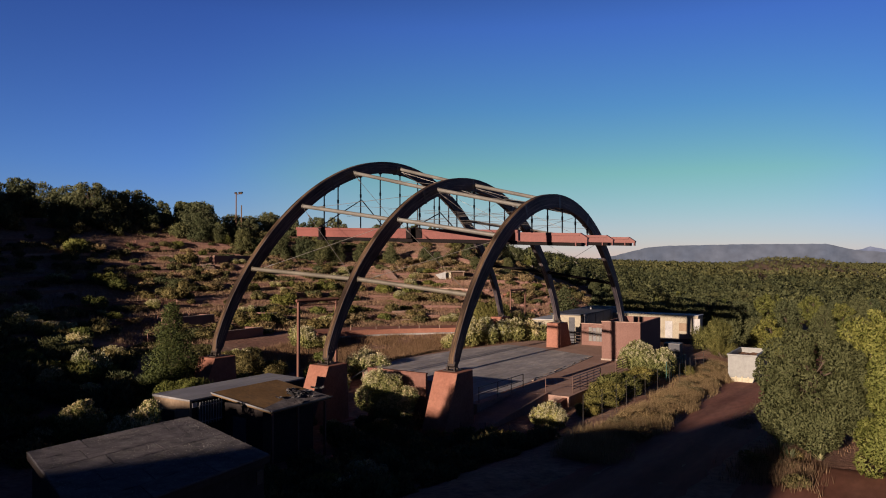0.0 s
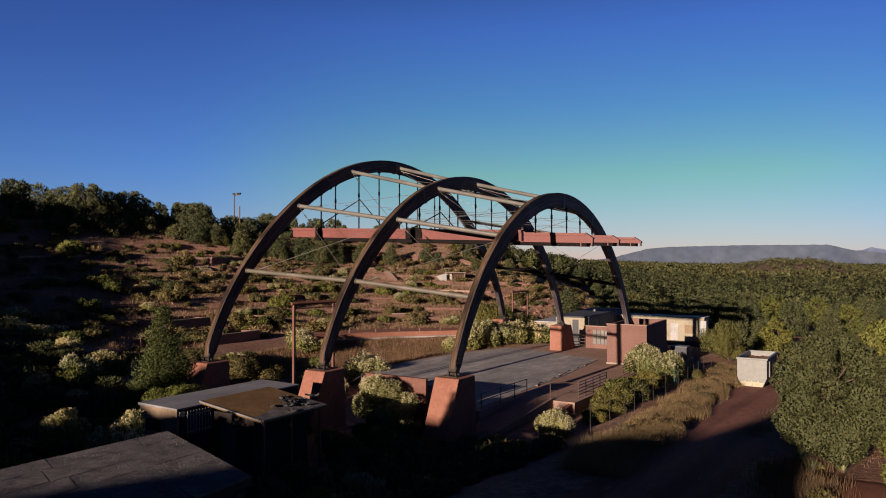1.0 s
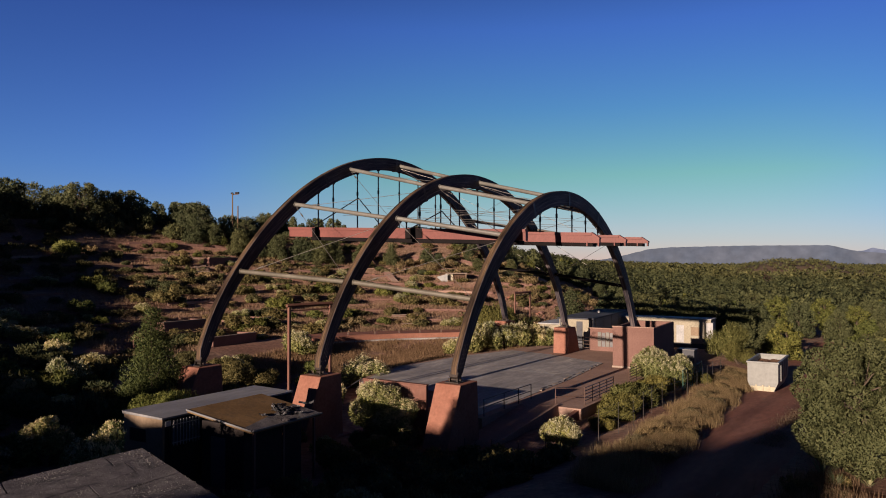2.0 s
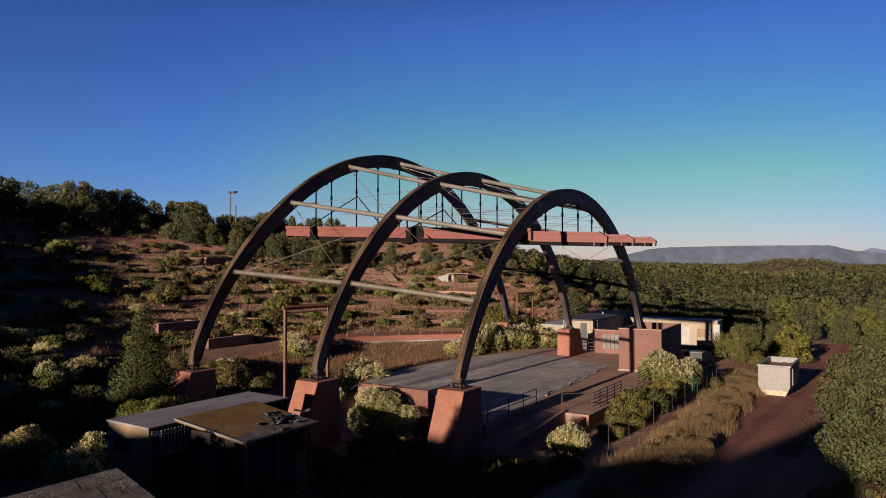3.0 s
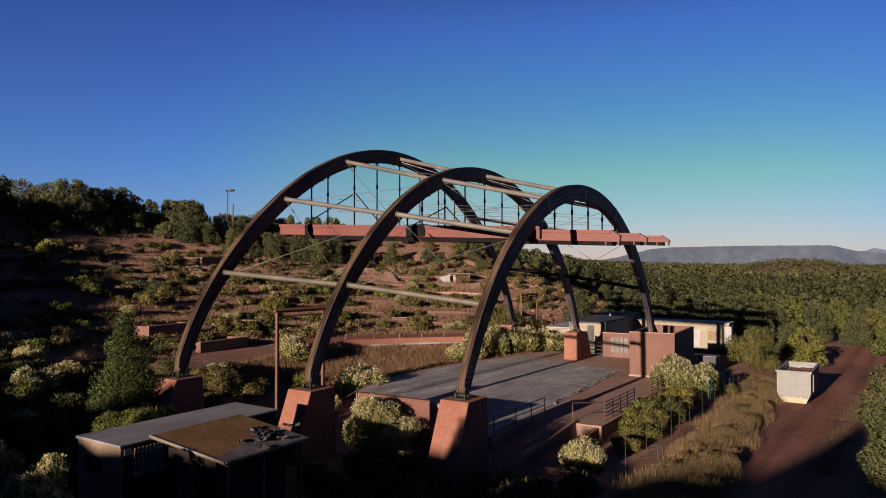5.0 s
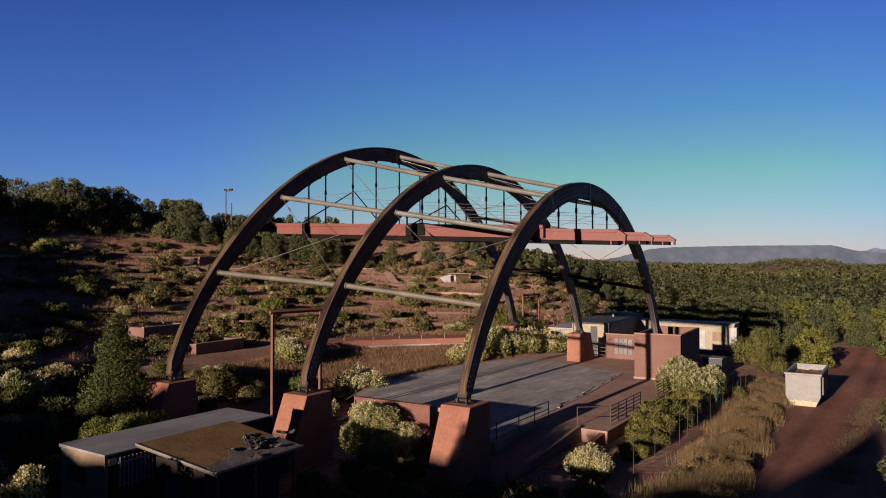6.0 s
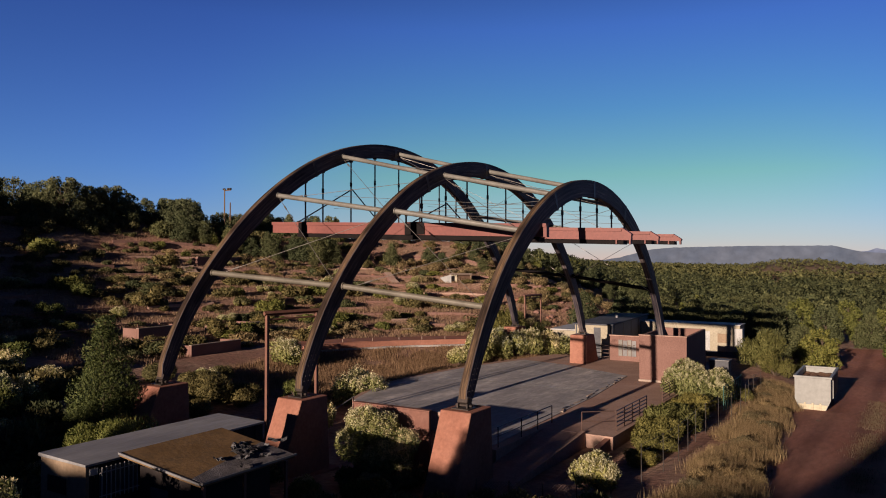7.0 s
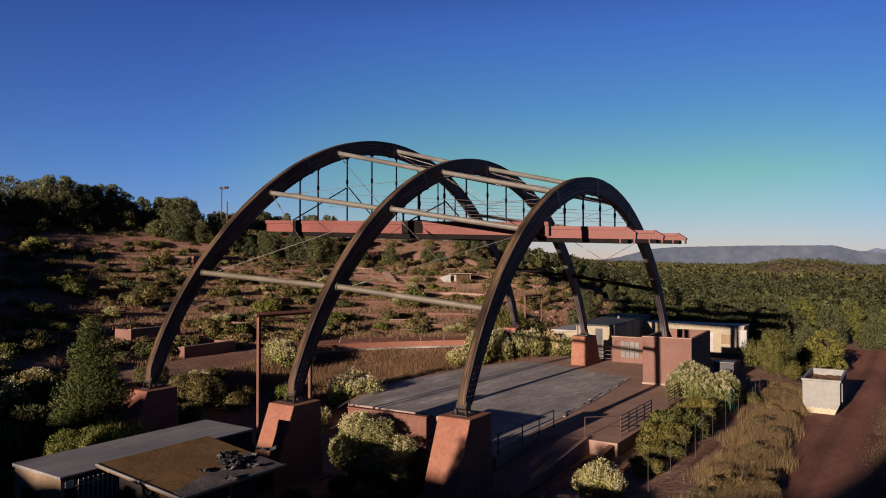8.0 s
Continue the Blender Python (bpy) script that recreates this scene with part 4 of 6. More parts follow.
for x, y in ((-1.0, -12.2), (-0.9, -10.6), (-0.85, -8.7)):
    part("awning_post", box(x - 0.05, x + 0.05, y - 0.05, y + 0.05, -0.9, 2.12), M["post"], shed)
rnd = random.Random(11)
for i in range(22):
    x, y = rnd.gauss(-1.75, 0.42), rnd.gauss(-9.7, 0.5)
    l, w = rnd.uniform(0.25, 0.7), rnd.uniform(0.12, 0.35)
    b = bmesh.new()
    grid = [[b.verts.new((l * (p / 5 - 0.5), w * (q / 3 - 0.5), 0.05 + 0.13 * noise.noise((p * 0.7 + i * 3, q * 0.8, i)) + 0.12 * (abs(p / 5 - 0.5) ** 2))) for q in range(4)] for p in range(6)]
    for p in range(5):
        for q in range(3):
            b.faces.new((grid[p][q], grid[p + 1][q], grid[p + 1][q + 1], grid[p][q + 1]))
    bmesh.ops.solidify(b, geom=list(b.faces), thickness=0.012)
    ob = part("debris", b, (M["felt"], M["roof_sheet"], M["roof_grey"])[i % 3], shed, "curled roofing scrap")
    ob.matrix_basis = pose(x, y, 2.93 - (x + 4.3) * 0.178, rnd.uniform(-12, 12), rnd.uniform(-2, 18), rnd.uniform(0, 180))
part("bare_patch", hexa([(-1.3, -12.42, 2.28), (-0.88, -12.38, 2.2), (-0.74, -8.44, 2.28), (-2.2, -8.6, 2.52)], [(-1.3, -12.42, 2.335), (-0.88, -12.38, 2.258), (-0.74, -8.44, 2.34), (-2.2, -8.6, 2.6)]), M["felt"], shed, "bare grey roof boards")

cont = thing("storage_shed", "long low storage container with a grey metal roof", "shed", at=(-4.75, -13.85, 0.22))
cw, cl = 2.65, 7.65
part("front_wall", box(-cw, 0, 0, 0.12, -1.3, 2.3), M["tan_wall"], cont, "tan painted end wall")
part("side_wall", box(-0.12, 0, 0.123, cl, -1.3, 2.3), M["shaded_wall"], cont)
part("side_wall", box(-cw, -cw + 0.12, 0.123, cl, -1.3, 2.3), M["shaded_wall"], cont)
part("back_wall", box(-cw, 0, cl + 0.003, cl + 0.12, -1.3, 2.3), M["shaded_wall"], cont)
part("roof", hexa([(-cw - 0.06, -0.06, 2.3), (0.06, -0.06, 2.3), (0.06, cl + 0.15, 2.3), (-cw - 0.06, cl + 0.15, 2.3)], [(-cw - 0.06, -0.06, 2.42), (0.06, -0.06, 2.38), (0.06, cl + 0.15, 2.38), (-cw - 0.06, cl + 0.15, 2.42)], 0.01), M["roof_sheet"], cont, "grey sheet metal roof")
for j in range(12):
    y = 0.3 + j * 0.64
    part("wall_rib", box(0.0, 0.03, y, y + 0.1, -0.8, 2.25), M["shaded_wall"], cont)
part("vent_panel", box(-2.2, -1.1, -0.03, 0.0, 1.2, 1.75, 0.01), M["shaded_wall"], cont)
part("sign_bar", box(0.032, 0.05, 0.12, 0.4, 1.98, 2.2), M["bar"], cont, "small pale sign bar")
win = part("window_grille", box(0.03, 0.06, 0.45, 1.9, 1.15, 2.15), M["dark_siding"], cont, "dark window behind white bars")
for i in range(9):
    y = 0.5 + i * 0.165
    part("grille_bar", rod((0.12, y, 1.1), (0.12, y, 2.2), 0.018, 6), M["bar"], win)
for z in (1.25, 2.02):
    part("grille_rail", rod((0.12, 0.42, z), (0.12, 1.9, z), 0.02, 6), M["bar"], win)

# flat-roofed shed covered with gravelled roofing felt
big = thing("flat_roof_shed", "shed with shade-darkened walls and a flat roof of worn gravelled felt", "shed")
cA, cB, cC, cD = Vector((5.21, -21.95, 4.4)), Vector((10.59, -23.82, 4.4)), Vector((11.2, -29.15, 4.4)), Vector((5.23, -26.92, 4.4))
def inward(p, k, z):
    c = (cA + cB + cC + cD) / 4
    return (p.x + (c.x - p.x) * k, p.y + (c.y - p.y) * k, z)


ring4 = (cD, cC, cB, cA)
part("shed_body", hexa([inward(p, 0.05, 0.8) for p in ring4], [inward(p, 0.05, 4.2) for p in ring4]), M["shaded_wall"], big)
part("eaves_board", hexa([inward(p, 0.0, 4.2) for p in ring4], [inward(p, 0.0, 4.36) for p in ring4], 0.01), M["shaded_wall"], big, "eaves board darkened for shade")
felt_base = part("roof_deck", hexa([inward(p, 0.003, 4.36) for p in ring4], [inward(p, 0.003, 4.385) for p in ring4]), M["roof_dark"], big)


def on_roof(u, v):
    """u runs from the near edge to the far one along the eaves, v across."""
    return (cA * (1 - u) + cB * u) * (1 - v) + (cD * (1 - u) + cC * u) * v


rnd = random.Random(3)
for a in range(6):
    cuts = sorted([0.0, 1.0] + [rnd.uniform(0.15, 0.45), rnd.uniform(0.55, 0.85)])
    for v0, v1 in zip(cuts, cuts[1:]):
        u0, u1 = a / 6 + 0.003, (a + 1) / 6 - 0.002
        n_u, n_v = 4, 8
        lift = rnd.uniform(0.0, 0.008)
        b = bmesh.new()
        grid = []
        for k in range(n_v + 1):
            row = []
            for m in range(n_u + 1):
                p = on_roof(u0 + (u1 - u0) * m / n_u, v0 + 0.004 + (v1 - v0 - 0.008) * k / n_v)
                edge = k in (0, n_v) or m in (0, n_u)
                row.append(b.verts.new((p.x, p.y, 4.392 + lift + 0.006 * noise.noise((p.x * 2, p.y * 2, a)) + (rnd.uniform(0, 0.012) if edge else 0))))
            grid.append(row)
        for k in range(n_v):
            for m in range(n_u):
                b.faces.new((grid[k][m], grid[k + 1][m], grid[k + 1][m + 1], grid[k][m + 1]))
        rim_e = [e for e in b.edges if e.is_boundary]
        ex = bmesh.ops.extrude_edge_only(b, edges=rim_e)
        for v in ex["geom"]:
            if isinstance(v, bmesh.types.BMVert):
                v.co.z = 4.386
        bmesh.ops.recalc_face_normals(b, faces=b.faces)
        part("felt_strip", b, M["felt"], felt_base, "gravelled grey felt strip")
gv, gf_ = [], []
for i in range(7000):
    p = on_roof(rnd.random(), rnd.random())
    q = rnd.uniform(0.006, 0.017)
    a = rnd.uniform(0, 6.28)
    k = len(gv)
    z = 4.395
    gv += [(p.x + q * math.cos(a + t), p.y + q * math.sin(a + t), z) for t in (0, 2.1, 4.2)] + [(p.x, p.y, z + q * 0.9)]
    gf_ += [(k, k + 1, k + 3), (k + 1, k + 2, k + 3), (k + 2, k, k + 3)]
gr = part("gravel", raw("gravel", gv, gf_), M["gravel"], felt_base, "loose pale roof gravel")
gr["kind"] = "stuff"
vdir = (cC - cB).normalized()
sg = part("corner_sign", box(-0.11, 0.11, -0.015, 0.015, -0.16, 0.16, 0.005), M["steel"], big, "dark sign with a pale bar")
sg.matrix_basis = Matrix.Translation(cB + vdir * 0.45 + Vector((0.04, 0.0, -0.45))) @ pose(0, 0, 0, 0, 0, math.degrees(math.atan2(vdir.y, vdir.x)) + 180)
part("sign_bar", box(-0.04, 0.04, 0.016, 0.02, -0.1, 0.1), M["bar"], sg)

# ---- posts, poles, fence ----
def portal(x0, y0, x1, y1, zb, zt, label, r=0.085):
    g = thing("steel_portal", label, "frame", group="portal frames")
    for x, y in ((x0, y0), (x1, y1)):
        part("upright", box(x - r, x + r, y - r, y + r, zb, zt, 0.01), M["post"], g)
    d = Vector((x1 - x0, y1 - y0, 0)).normalized() * (r + 0.1)
    part("crossbar", rod((x0 - d.x, y0 - d.y, zt + 0.08), (x1 + d.x, y1 + d.y, zt + 0.08), 0.13, 4), M["post"], g)
    part("lower_bar", rod((x0, y0, zt - 0.25), (x1, y1, zt - 0.25), 0.05, 6), M["post"], g)


portal(-11.44, 0.65, -10.92, 4.0, -1.0, 6.33, "tall rusty red steel portal frame beside the stage")
portal(-20.6, 51.0, -20.4, 55.0, -0.2, 5.1, "rusty red steel portal frame at the far corner of the seats")

pole = thing("floodlight_pole", "twin wooden floodlight pole on the hill crest", "light pole", at=(-85, 62.4, 14.6))
for dx in (-0.35, 0.35):
    part("pole", rod((dx, dx, -0.5), (dx, dx, 7.6 if dx < 0 else 5.2), 0.14, 8, None, 0.1), M["pole_wood"], pole)
part("crossarm", box(-0.9, 0.9, -0.06, 0.06, 7.3, 7.45), M["pole_wood"], pole)
for x in (-0.8, 0.3, 0.8):
    part("floodlight", box(x - 0.2, x + 0.2, -0.25, 0.15, 7.45, 7.75, 0.04), M["steel"], pole)
pole2 = thing("utility_pole", "wooden utility pole behind the seats", "pole", at=(-62, 88.0, 8.0))
for dx in (-0.3, 0.3):
    part("pole", rod((dx, 0, -0.5), (dx, 0, 4.6), 0.13, 8, None, 0.09), M["pole_wood"], pole2)
part("equipment_box", box(-0.5, 0.5, -0.3, 0.1, 0.4, 1.3, 0.03), M["beige"], pole2)

fx = [(8.25 + 0.25 * math.sin(i), 3.2 + i * 2.55) for i in range(13)]
fence2 = thing("wire_fence", "sagging wire fence on thin steel posts along the bank", "fence")
for x, y in fx:
    z = land(x, y)
    part("fence_post", rod((x, y, z - 0.2), (x, y, z + 1.75), 0.015, 6), M["wire"], fence2)
for h in (0.3, 0.85, 1.4, 1.7):
    part("wire", pipe([(x, y, land(x, y) + h) for x, y in fx], 0.008, 4), M["wire"], fence2)
gf = thing("green_fence", "short green mesh fence below the block room", "fence")
for i in range(9):
    y = 24.0 + i * 0.75
    part("mesh_picket", rod((7.35, y, -1.1), (7.35, y, 0.85), 0.035, 5), M["green_mesh"], gf)
part("mesh_rail", rod((7.35, 24, 0.8), (7.35, 30, 0.8), 0.03, 5), M["green_mesh"], gf)
cf_g = thing("chain_link_fence", "dark chain-link fence in front of the ramp", "fence")
cx = [(2.2 + i * 1.3, -0.4 + i * 0.55) for i in range(5)]
for x, y in cx:
    part("fence_post", rod((x, y, -1.6), (x, y, -0.1), 0.025, 6), M["rail"], cf_g)
b = bmesh.new()
for (xa, ya), (xb, yb) in zip(cx, cx[1:]):
    for k in range(-10, 11):
        for s in (1, -1):
            t0, t1 = k / 10, k / 10 + 1.0
            a0, a1 = max(t0, 0), min(t1, 1)
            if a1 - a0 > 0.02:
                h = lambda t: (-0.9 + 1.5 * ((t - t0) if s > 0 else 1 - (t - t0)))
                rod((xa + (xb - xa) * a0, ya + (yb - ya) * a0, h(a0) - 0.75), (xa + (xb - xa) * a1, ya + (yb - ya) * a1, h(a1) - 0.75), 0.005, 3, b)
part("chain_mesh", b, M["rail"], cf_g)

# ---- seating bowl: walkway ring, terrace walls, planters, steps ----
BC = (-8.0, 20.0)
def bowl(r, deg):
    a = radians(deg)
    return BC[0] - r * math.cos(a), BC[1] + r * math.sin(a)


def arc_wall(r0, r1, a0, a1, low, high, n):
    b = bmesh.new()
    rings = []
    for i in range(n + 1):
        a = a0 + (a1 - a0) * i / n
        x0, y0 = bowl(r0, a)
        x1, y1 = bowl(r1, a)
        z = land((x0 + x1) / 2, (y0 + y1) / 2)
        rings.append([b.verts.new(p) for p in ((x0, y0, z + low), (x1, y1, z + low), (x1, y1, z + high), (x0, y0, z + high))])
    for p, q in zip(rings, rings[1:]):
        for i in range(4):
            b.faces.new((p[i], p[(i + 1) % 4], q[(i + 1) % 4], q[i]))
    b.faces.new(rings[0]), b.faces.new(rings[-1][::-1])
    bmesh.ops.recalc_face_normals(b, faces=b.faces)
    return b


ring = thing("curved_walkway", "curved red concrete walkway with a pale kerb below the seats", "walkway", kind="structure")
part("walkway_slab", arc_wall(23.153, 26.6, 10, 66, -0.6, 0.3, 60), M["pier"], ring)
part("front_wall", arc_wall(22.9, 23.15, 10, 66, -0.6, 0.62, 60), M["pier"], ring, "low red concrete wall")
part("walkway_kerb", arc_wall(22.62, 22.897, 10, 66, -0.5, 0.15, 60), M["white"], ring, "pale painted kerb")
for a in (22, 30, 37, 43, 49, 55):
    x, y = bowl(23.6, a)
    part("stub_post", rod((x, y, land(x, y)), (x, y, land(x, y) + 0.82), 0.035, 6), M["kerb"], ring)
rnd = random.Random(21)
for k in range(8):
    r = 26 + STEP * (k + 0.9)
    a = rnd.uniform(-26, -12)
    while a < 66:
        span = rnd.uniform(8, 18)
        g = tagged(part("terrace_wall", arc_wall(r, r + 0.3, a, min(a + span, 70), -0.6, rnd.uniform(0.05, 0.24), 10), M["block"] if rnd.random() < 0.8 else M["walk"], None), "low weathered red concrete terrace wall on the hillside", "wall", "terrace walls")
        a += span + rnd.uniform(1.2, 9)

# thin benches between the terrace walls
for k in range(2, 8):
    r = 26 + STEP * (k + 0.45)
    a = rnd.uniform(-20, -8)
    while a < 44:
        span = rnd.uniform(3, 9)
        tagged(part("bench", arc_wall(r, r + 0.28, a, a + span, -0.3, rnd.uniform(0.14, 0.26), 8), M["block"] if rnd.random() < 0.5 else M["pole_wood"], None), "thin weathered bench on a seating terrace", "bench", "terrace benches")
        a += span + rnd.uniform(4, 18)


def planter(x, y, turn, l, w, h, label="low red concrete planter wall on the slope"):
    z = land(x, y)
    g = thing("planter_wall", label, "wall", at=(x, y, z), turn=turn, group="planter walls")
    part("wall_face", box(0, l, 0, 0.25, -0.6, h, 0.015), M["block"], g)
    part("wall_return", box(0, 0.25, 0.253, w, -0.6, h, 0.015), M["block"], g)
    part("wall_return", box(l - 0.25, l, 0.253, w, -0.6, h, 0.015), M["block"], g)
    part("wall_cap", box(-0.05, l + 0.05, -0.05, 0.28, h, h + 0.06, 0.01), M["kerb"], g)


planter(-34.0, 13.8, 93, 5.8, 2.4, 0.95)
planter(-41.4, 13.9, 93, 5.5, 2.2, 1.15)
planter(-40.0, 23.0, 97, 5.0, 3.0, 1.1)
planter(-71.5, 45.0, 98, 9.5, 1.2, 1.3, "long weathered red concrete wall near the hill crest")


def steps(x, y, turn, n, w):
    z = land(x, y)
    g = thing("concrete_steps", "flight of pale concrete steps up the seating slope", "steps", at=(x, y, z), turn=turn, group="slope steps")
    for i in range(n):
        st = part("step", box(-w / 2, w / 2, i * 0.75, i * 0.75 + 0.74, i * 0.17 - 0.5, i * 0.17 + 0.08, 0.01), M["block"], g)
        part("nosing", box(-w / 2 - 0.02, w / 2 + 0.02, i * 0.75 - 0.03, i * 0.75 + 0.24, i * 0.17 + 0.083, i * 0.17 + 0.15, 0.01), M["kerb"], st, "pale worn nosing")


steps(-31.2, 41.5, 45, 6, 2.0)
steps(-50.0, 65.5, 48, 10, 1.1)
steps(-66.0, 40.0, 60, 10, 1.8)

booth = thing("control_booth", "small control booth with a white slanted side wall and slatted front", "booth", at=(-43.8, 71.9, 5.05), turn=33)
part("booth_side", hexa([(-0.3, -0.9, 0.2), (-0.01, -0.9, -0.3), (-0.01, -0.72, -0.3), (-0.3, -0.72, 0.2)], [(-1.85, -0.9, 1.62), (-0.01, -0.9, 2.12), (-0.01, -0.72, 2.12), (-1.85, -0.72, 1.62)], 0.01), M["white"], booth, "white slanted side wall")
part("booth_door", box(0.0, 0.92, -0.05, 0.05, -0.4, 2.0, 0.01), M["cream"], booth, "pale door")
part("booth_wall", box(-0.2, 3.2, 2.6, 2.75, -0.6, 2.1), M["tan_wall"], booth)
part("booth_end", box(-0.2, -0.06, 0.06, 2.597, -0.6, 2.1), M["tan_wall"], booth)
part("booth_end", box(3.06, 3.2, 0.06, 2.597, -0.6, 2.1), M["tan_wall"], booth)
part("booth_inside", box(0.94, 3.1, 0.25, 0.32, -0.5, 1.95), M["rust"], booth, "dark inner panel")
for i in range(8):
    part("slat", box(1.0 + i * 0.27, 1.16 + i * 0.27, 0.0, 0.06, -0.5, 1.75 - 0.06 * (i % 3), 0.01), M["pole_wood"], booth, "brown upright slat")
part("booth_roof", box(-0.3, 3.35, -0.25, 2.9, 2.13, 2.25, 0.02), M["kerb"], booth, "thin pale roof")

for r, a0, a1 in ((31.5, -24, -6), (38.5, -22, -4), (45.5, -16, 2), (33.0, 56, 66)):
    pts = [(*bowl(r, a0 + (a1 - a0) * i / 6), 0) for i in range(7)]
    pts = [(x, y, land(x, y)) for x, y, z in pts]
    g = thing("seat_rail", "weathered steel rail along a seating terrace", "railing", group="terrace rails")
    for h in (0.95, 0.5):
        part("rail", pipe([(x, y, z + h) for x, y, z in pts], 0.05), M["post"], g)
    for x, y, z in pts:
        part("rail_post", rod((x, y, z - 0.2), (x, y, z + 0.95), 0.045, 6), M["post"], g)
rnd = random.Random(31)
rock_meshes = []
for i in range(4):
    b = bmesh.new()
    bmesh.ops.create_icosphere(b, subdivisions=2, radius=0.5)
    for v in b.verts:
        v.co *= 1 + 0.5 * noise.noise(v.co * 1.7 + Vector((i * 9, 0, 0))) + 0.15 * noise.noise(v.co * 5)
        v.co.z *= 0.7
    me = bpy.data.meshes.new("boulder")
    b.to_mesh(me)
    b.free()
    me.materials.append(M["pier"] if i == 0 else M["block"])
    rock_meshes.append(me)
for i in range(150):
    x, y = rnd.gauss(-25, 5.0), rnd.gauss(74, 6)
    if i > 128:
        x, y = bowl(rnd.uniform(30, 80), rnd.uniform(-20, 60))
    ob = tagged(new("boulder", rnd.choice(rock_meshes)), "rough red sandstone boulder on the slope", "rock", "boulders")
    k = rnd.uniform(0.2, 0.95)
    ob.matrix_basis = pose(x, y, land(x, y) + 0.08 * k, rnd.uniform(-15, 15), rnd.uniform(-15, 15), rnd.uniform(0, 360)) @ Matrix.Diagonal((k, k * rnd.uniform(0.7, 1.3), k, 1))

# ---- plants ----
def triangle_mesh(name, v, out, own=0.6):
    """One mesh of loose triangles; their faces turn outwards and their shading follows the clump that they sit on."""
    n = len(v)
    face = np.cross(v[:, 1] - v[:, 0], v[:, 2] - v[:, 0])
    face /= np.linalg.norm(face, axis=1)[:, None] + 1e-9
    back = (face * out).sum(1) < 0
    v[back] = v[back][:, [1, 0, 2]]
    face[back] *= -1
    soft = out * 0.6 + face * own
    soft /= np.linalg.norm(soft, axis=1)[:, None]
    me = bpy.data.meshes.new(name)
    me.vertices.add(3 * n)
    me.vertices.foreach_set("co", v.ravel())
    me.loops.add(3 * n)
    me.loops.foreach_set("vertex_index", np.arange(3 * n))
    me.polygons.add(n)
    me.polygons.foreach_set("loop_start", np.arange(0, 3 * n, 3))
    me.polygons.foreach_set("loop_total", np.full(n, 3))
    me.update(calc_edges=True)
    me.normals_split_custom_set_from_vertices(np.repeat(soft, 3, axis=0))
    return me


def leaf_mesh(name, rng, blobs, n, size, mat, stretch=2.0, shell=0.78):
    """Many small pointed leaves in and on a set of blobs (x, y, z, rx, rz)."""
    bl = np.array(blobs, float)
    pick = rng.choice(len(bl), n, p=(bl[:, 3] ** 2) / (bl[:, 3] ** 2).sum())
    d = rng.normal(size=(n, 3))
    d /= np.linalg.norm(d, axis=1)[:, None]
    rad = (shell + (1.08 - shell) * rng.random(n) ** 0.6)[:, None]
    c = bl[pick, :3] + d * rad * np.c_[bl[pick, 3], bl[pick, 3], bl[pick, 4]]
    axis = d * 0.8 + rng.normal(size=(n, 3)) * 0.7 + np.array([0, 0, 0.35])
    axis /= np.linalg.norm(axis, axis=1)[:, None]
    side = np.cross(axis, rng.normal(size=(n, 3)))
    side /= np.linalg.norm(side, axis=1)[:, None]
    s = (size * (0.6 + 0.8 * rng.random(n)))[:, None]
    v = np.stack([c - axis * s * stretch * 0.4 - side * s * 0.5, c - axis * s * stretch * 0.4 + side * s * 0.5, c + axis * s * stretch * 0.6], 1)
    me = triangle_mesh(name, v, d)
    me.materials.append(mat)
    return me


def limbs_mesh(rng, base_r, height, tips):
    """A tapered, leaning trunk and limbs that reach to the tips."""
    b = bmesh.new()
    pts = [Vector((0, 0, -0.3))]
    for i in range(1, 5):
        pts.append(Vector((rng.normal() * 0.05 * height * i / 4, rng.normal() * 0.05 * height * i / 4, height * i / 4)))
    for i in range(4):
        rod(pts[i], pts[i + 1], base_r * (1 - 0.2 * i), 7, b, base_r * (0.8 - 0.2 * i) + 0.01)
    for k, t in enumerate(tips):
        p = pts[1 + k % 3]
        q = Vector(t)
        m = (p + q) / 2 + Vector((0, 0, 0.06 * height))
        rod(p, m, base_r * 0.42, 5, b, base_r * 0.28)
        rod(m, q, base_r * 0.28, 5, b, base_r * 0.08)
    me = bpy.data.meshes.new("trunk")
    b.to_mesh(me)
    b.free()
    me.materials.append(M["wood"])
    return me


def tree_kind(seed, height, spread, shape, n, size, mat, low=0.11):
    """Meshes of one tree: round, spire or broken crown."""
    rng = np.random.default_rng(seed)
    blobs = []
    k = 30 if n < 8000 else 84
    for i in range(k):
        u = (i + rng.random()) / k
        if shape == "spire":
            z = height * (0.08 + 0.9 * u)
            w = spread * (1.0 - u) ** 0.65 * (0.55 + 0.45 * sm(0.0, 0.25, u))
        else:
            z = height * (low + (0.92 - low) * u)
            w = spread * math.sqrt(max(0.05, 1 - ((u - 0.32) / 0.75) ** 2)) * 0.85
        a = i * 2.4 + rng.random() * 1.2
        r = w * (0.3 + 0.7 * math.sqrt(rng.random()))
        br = (1.0 if n < 8000 else 0.85) * (0.13 + 0.17 * rng.random()) * height * (0.8 * (1.15 - 0.75 * u) if shape == "spire" else 0.58 * (1.15 - 0.5 * u))
        blobs.append((r * math.cos(a), r * math.sin(a), z, br, br * 0.85))
    tips = [blobs[i][:3] for i in range(0, k, 3)]
    return limbs_mesh(rng, (0.028 if n < 8000 else 0.018) * height, height * 0.75, tips), leaf_mesh("crown", rng, blobs, n, size, mat)


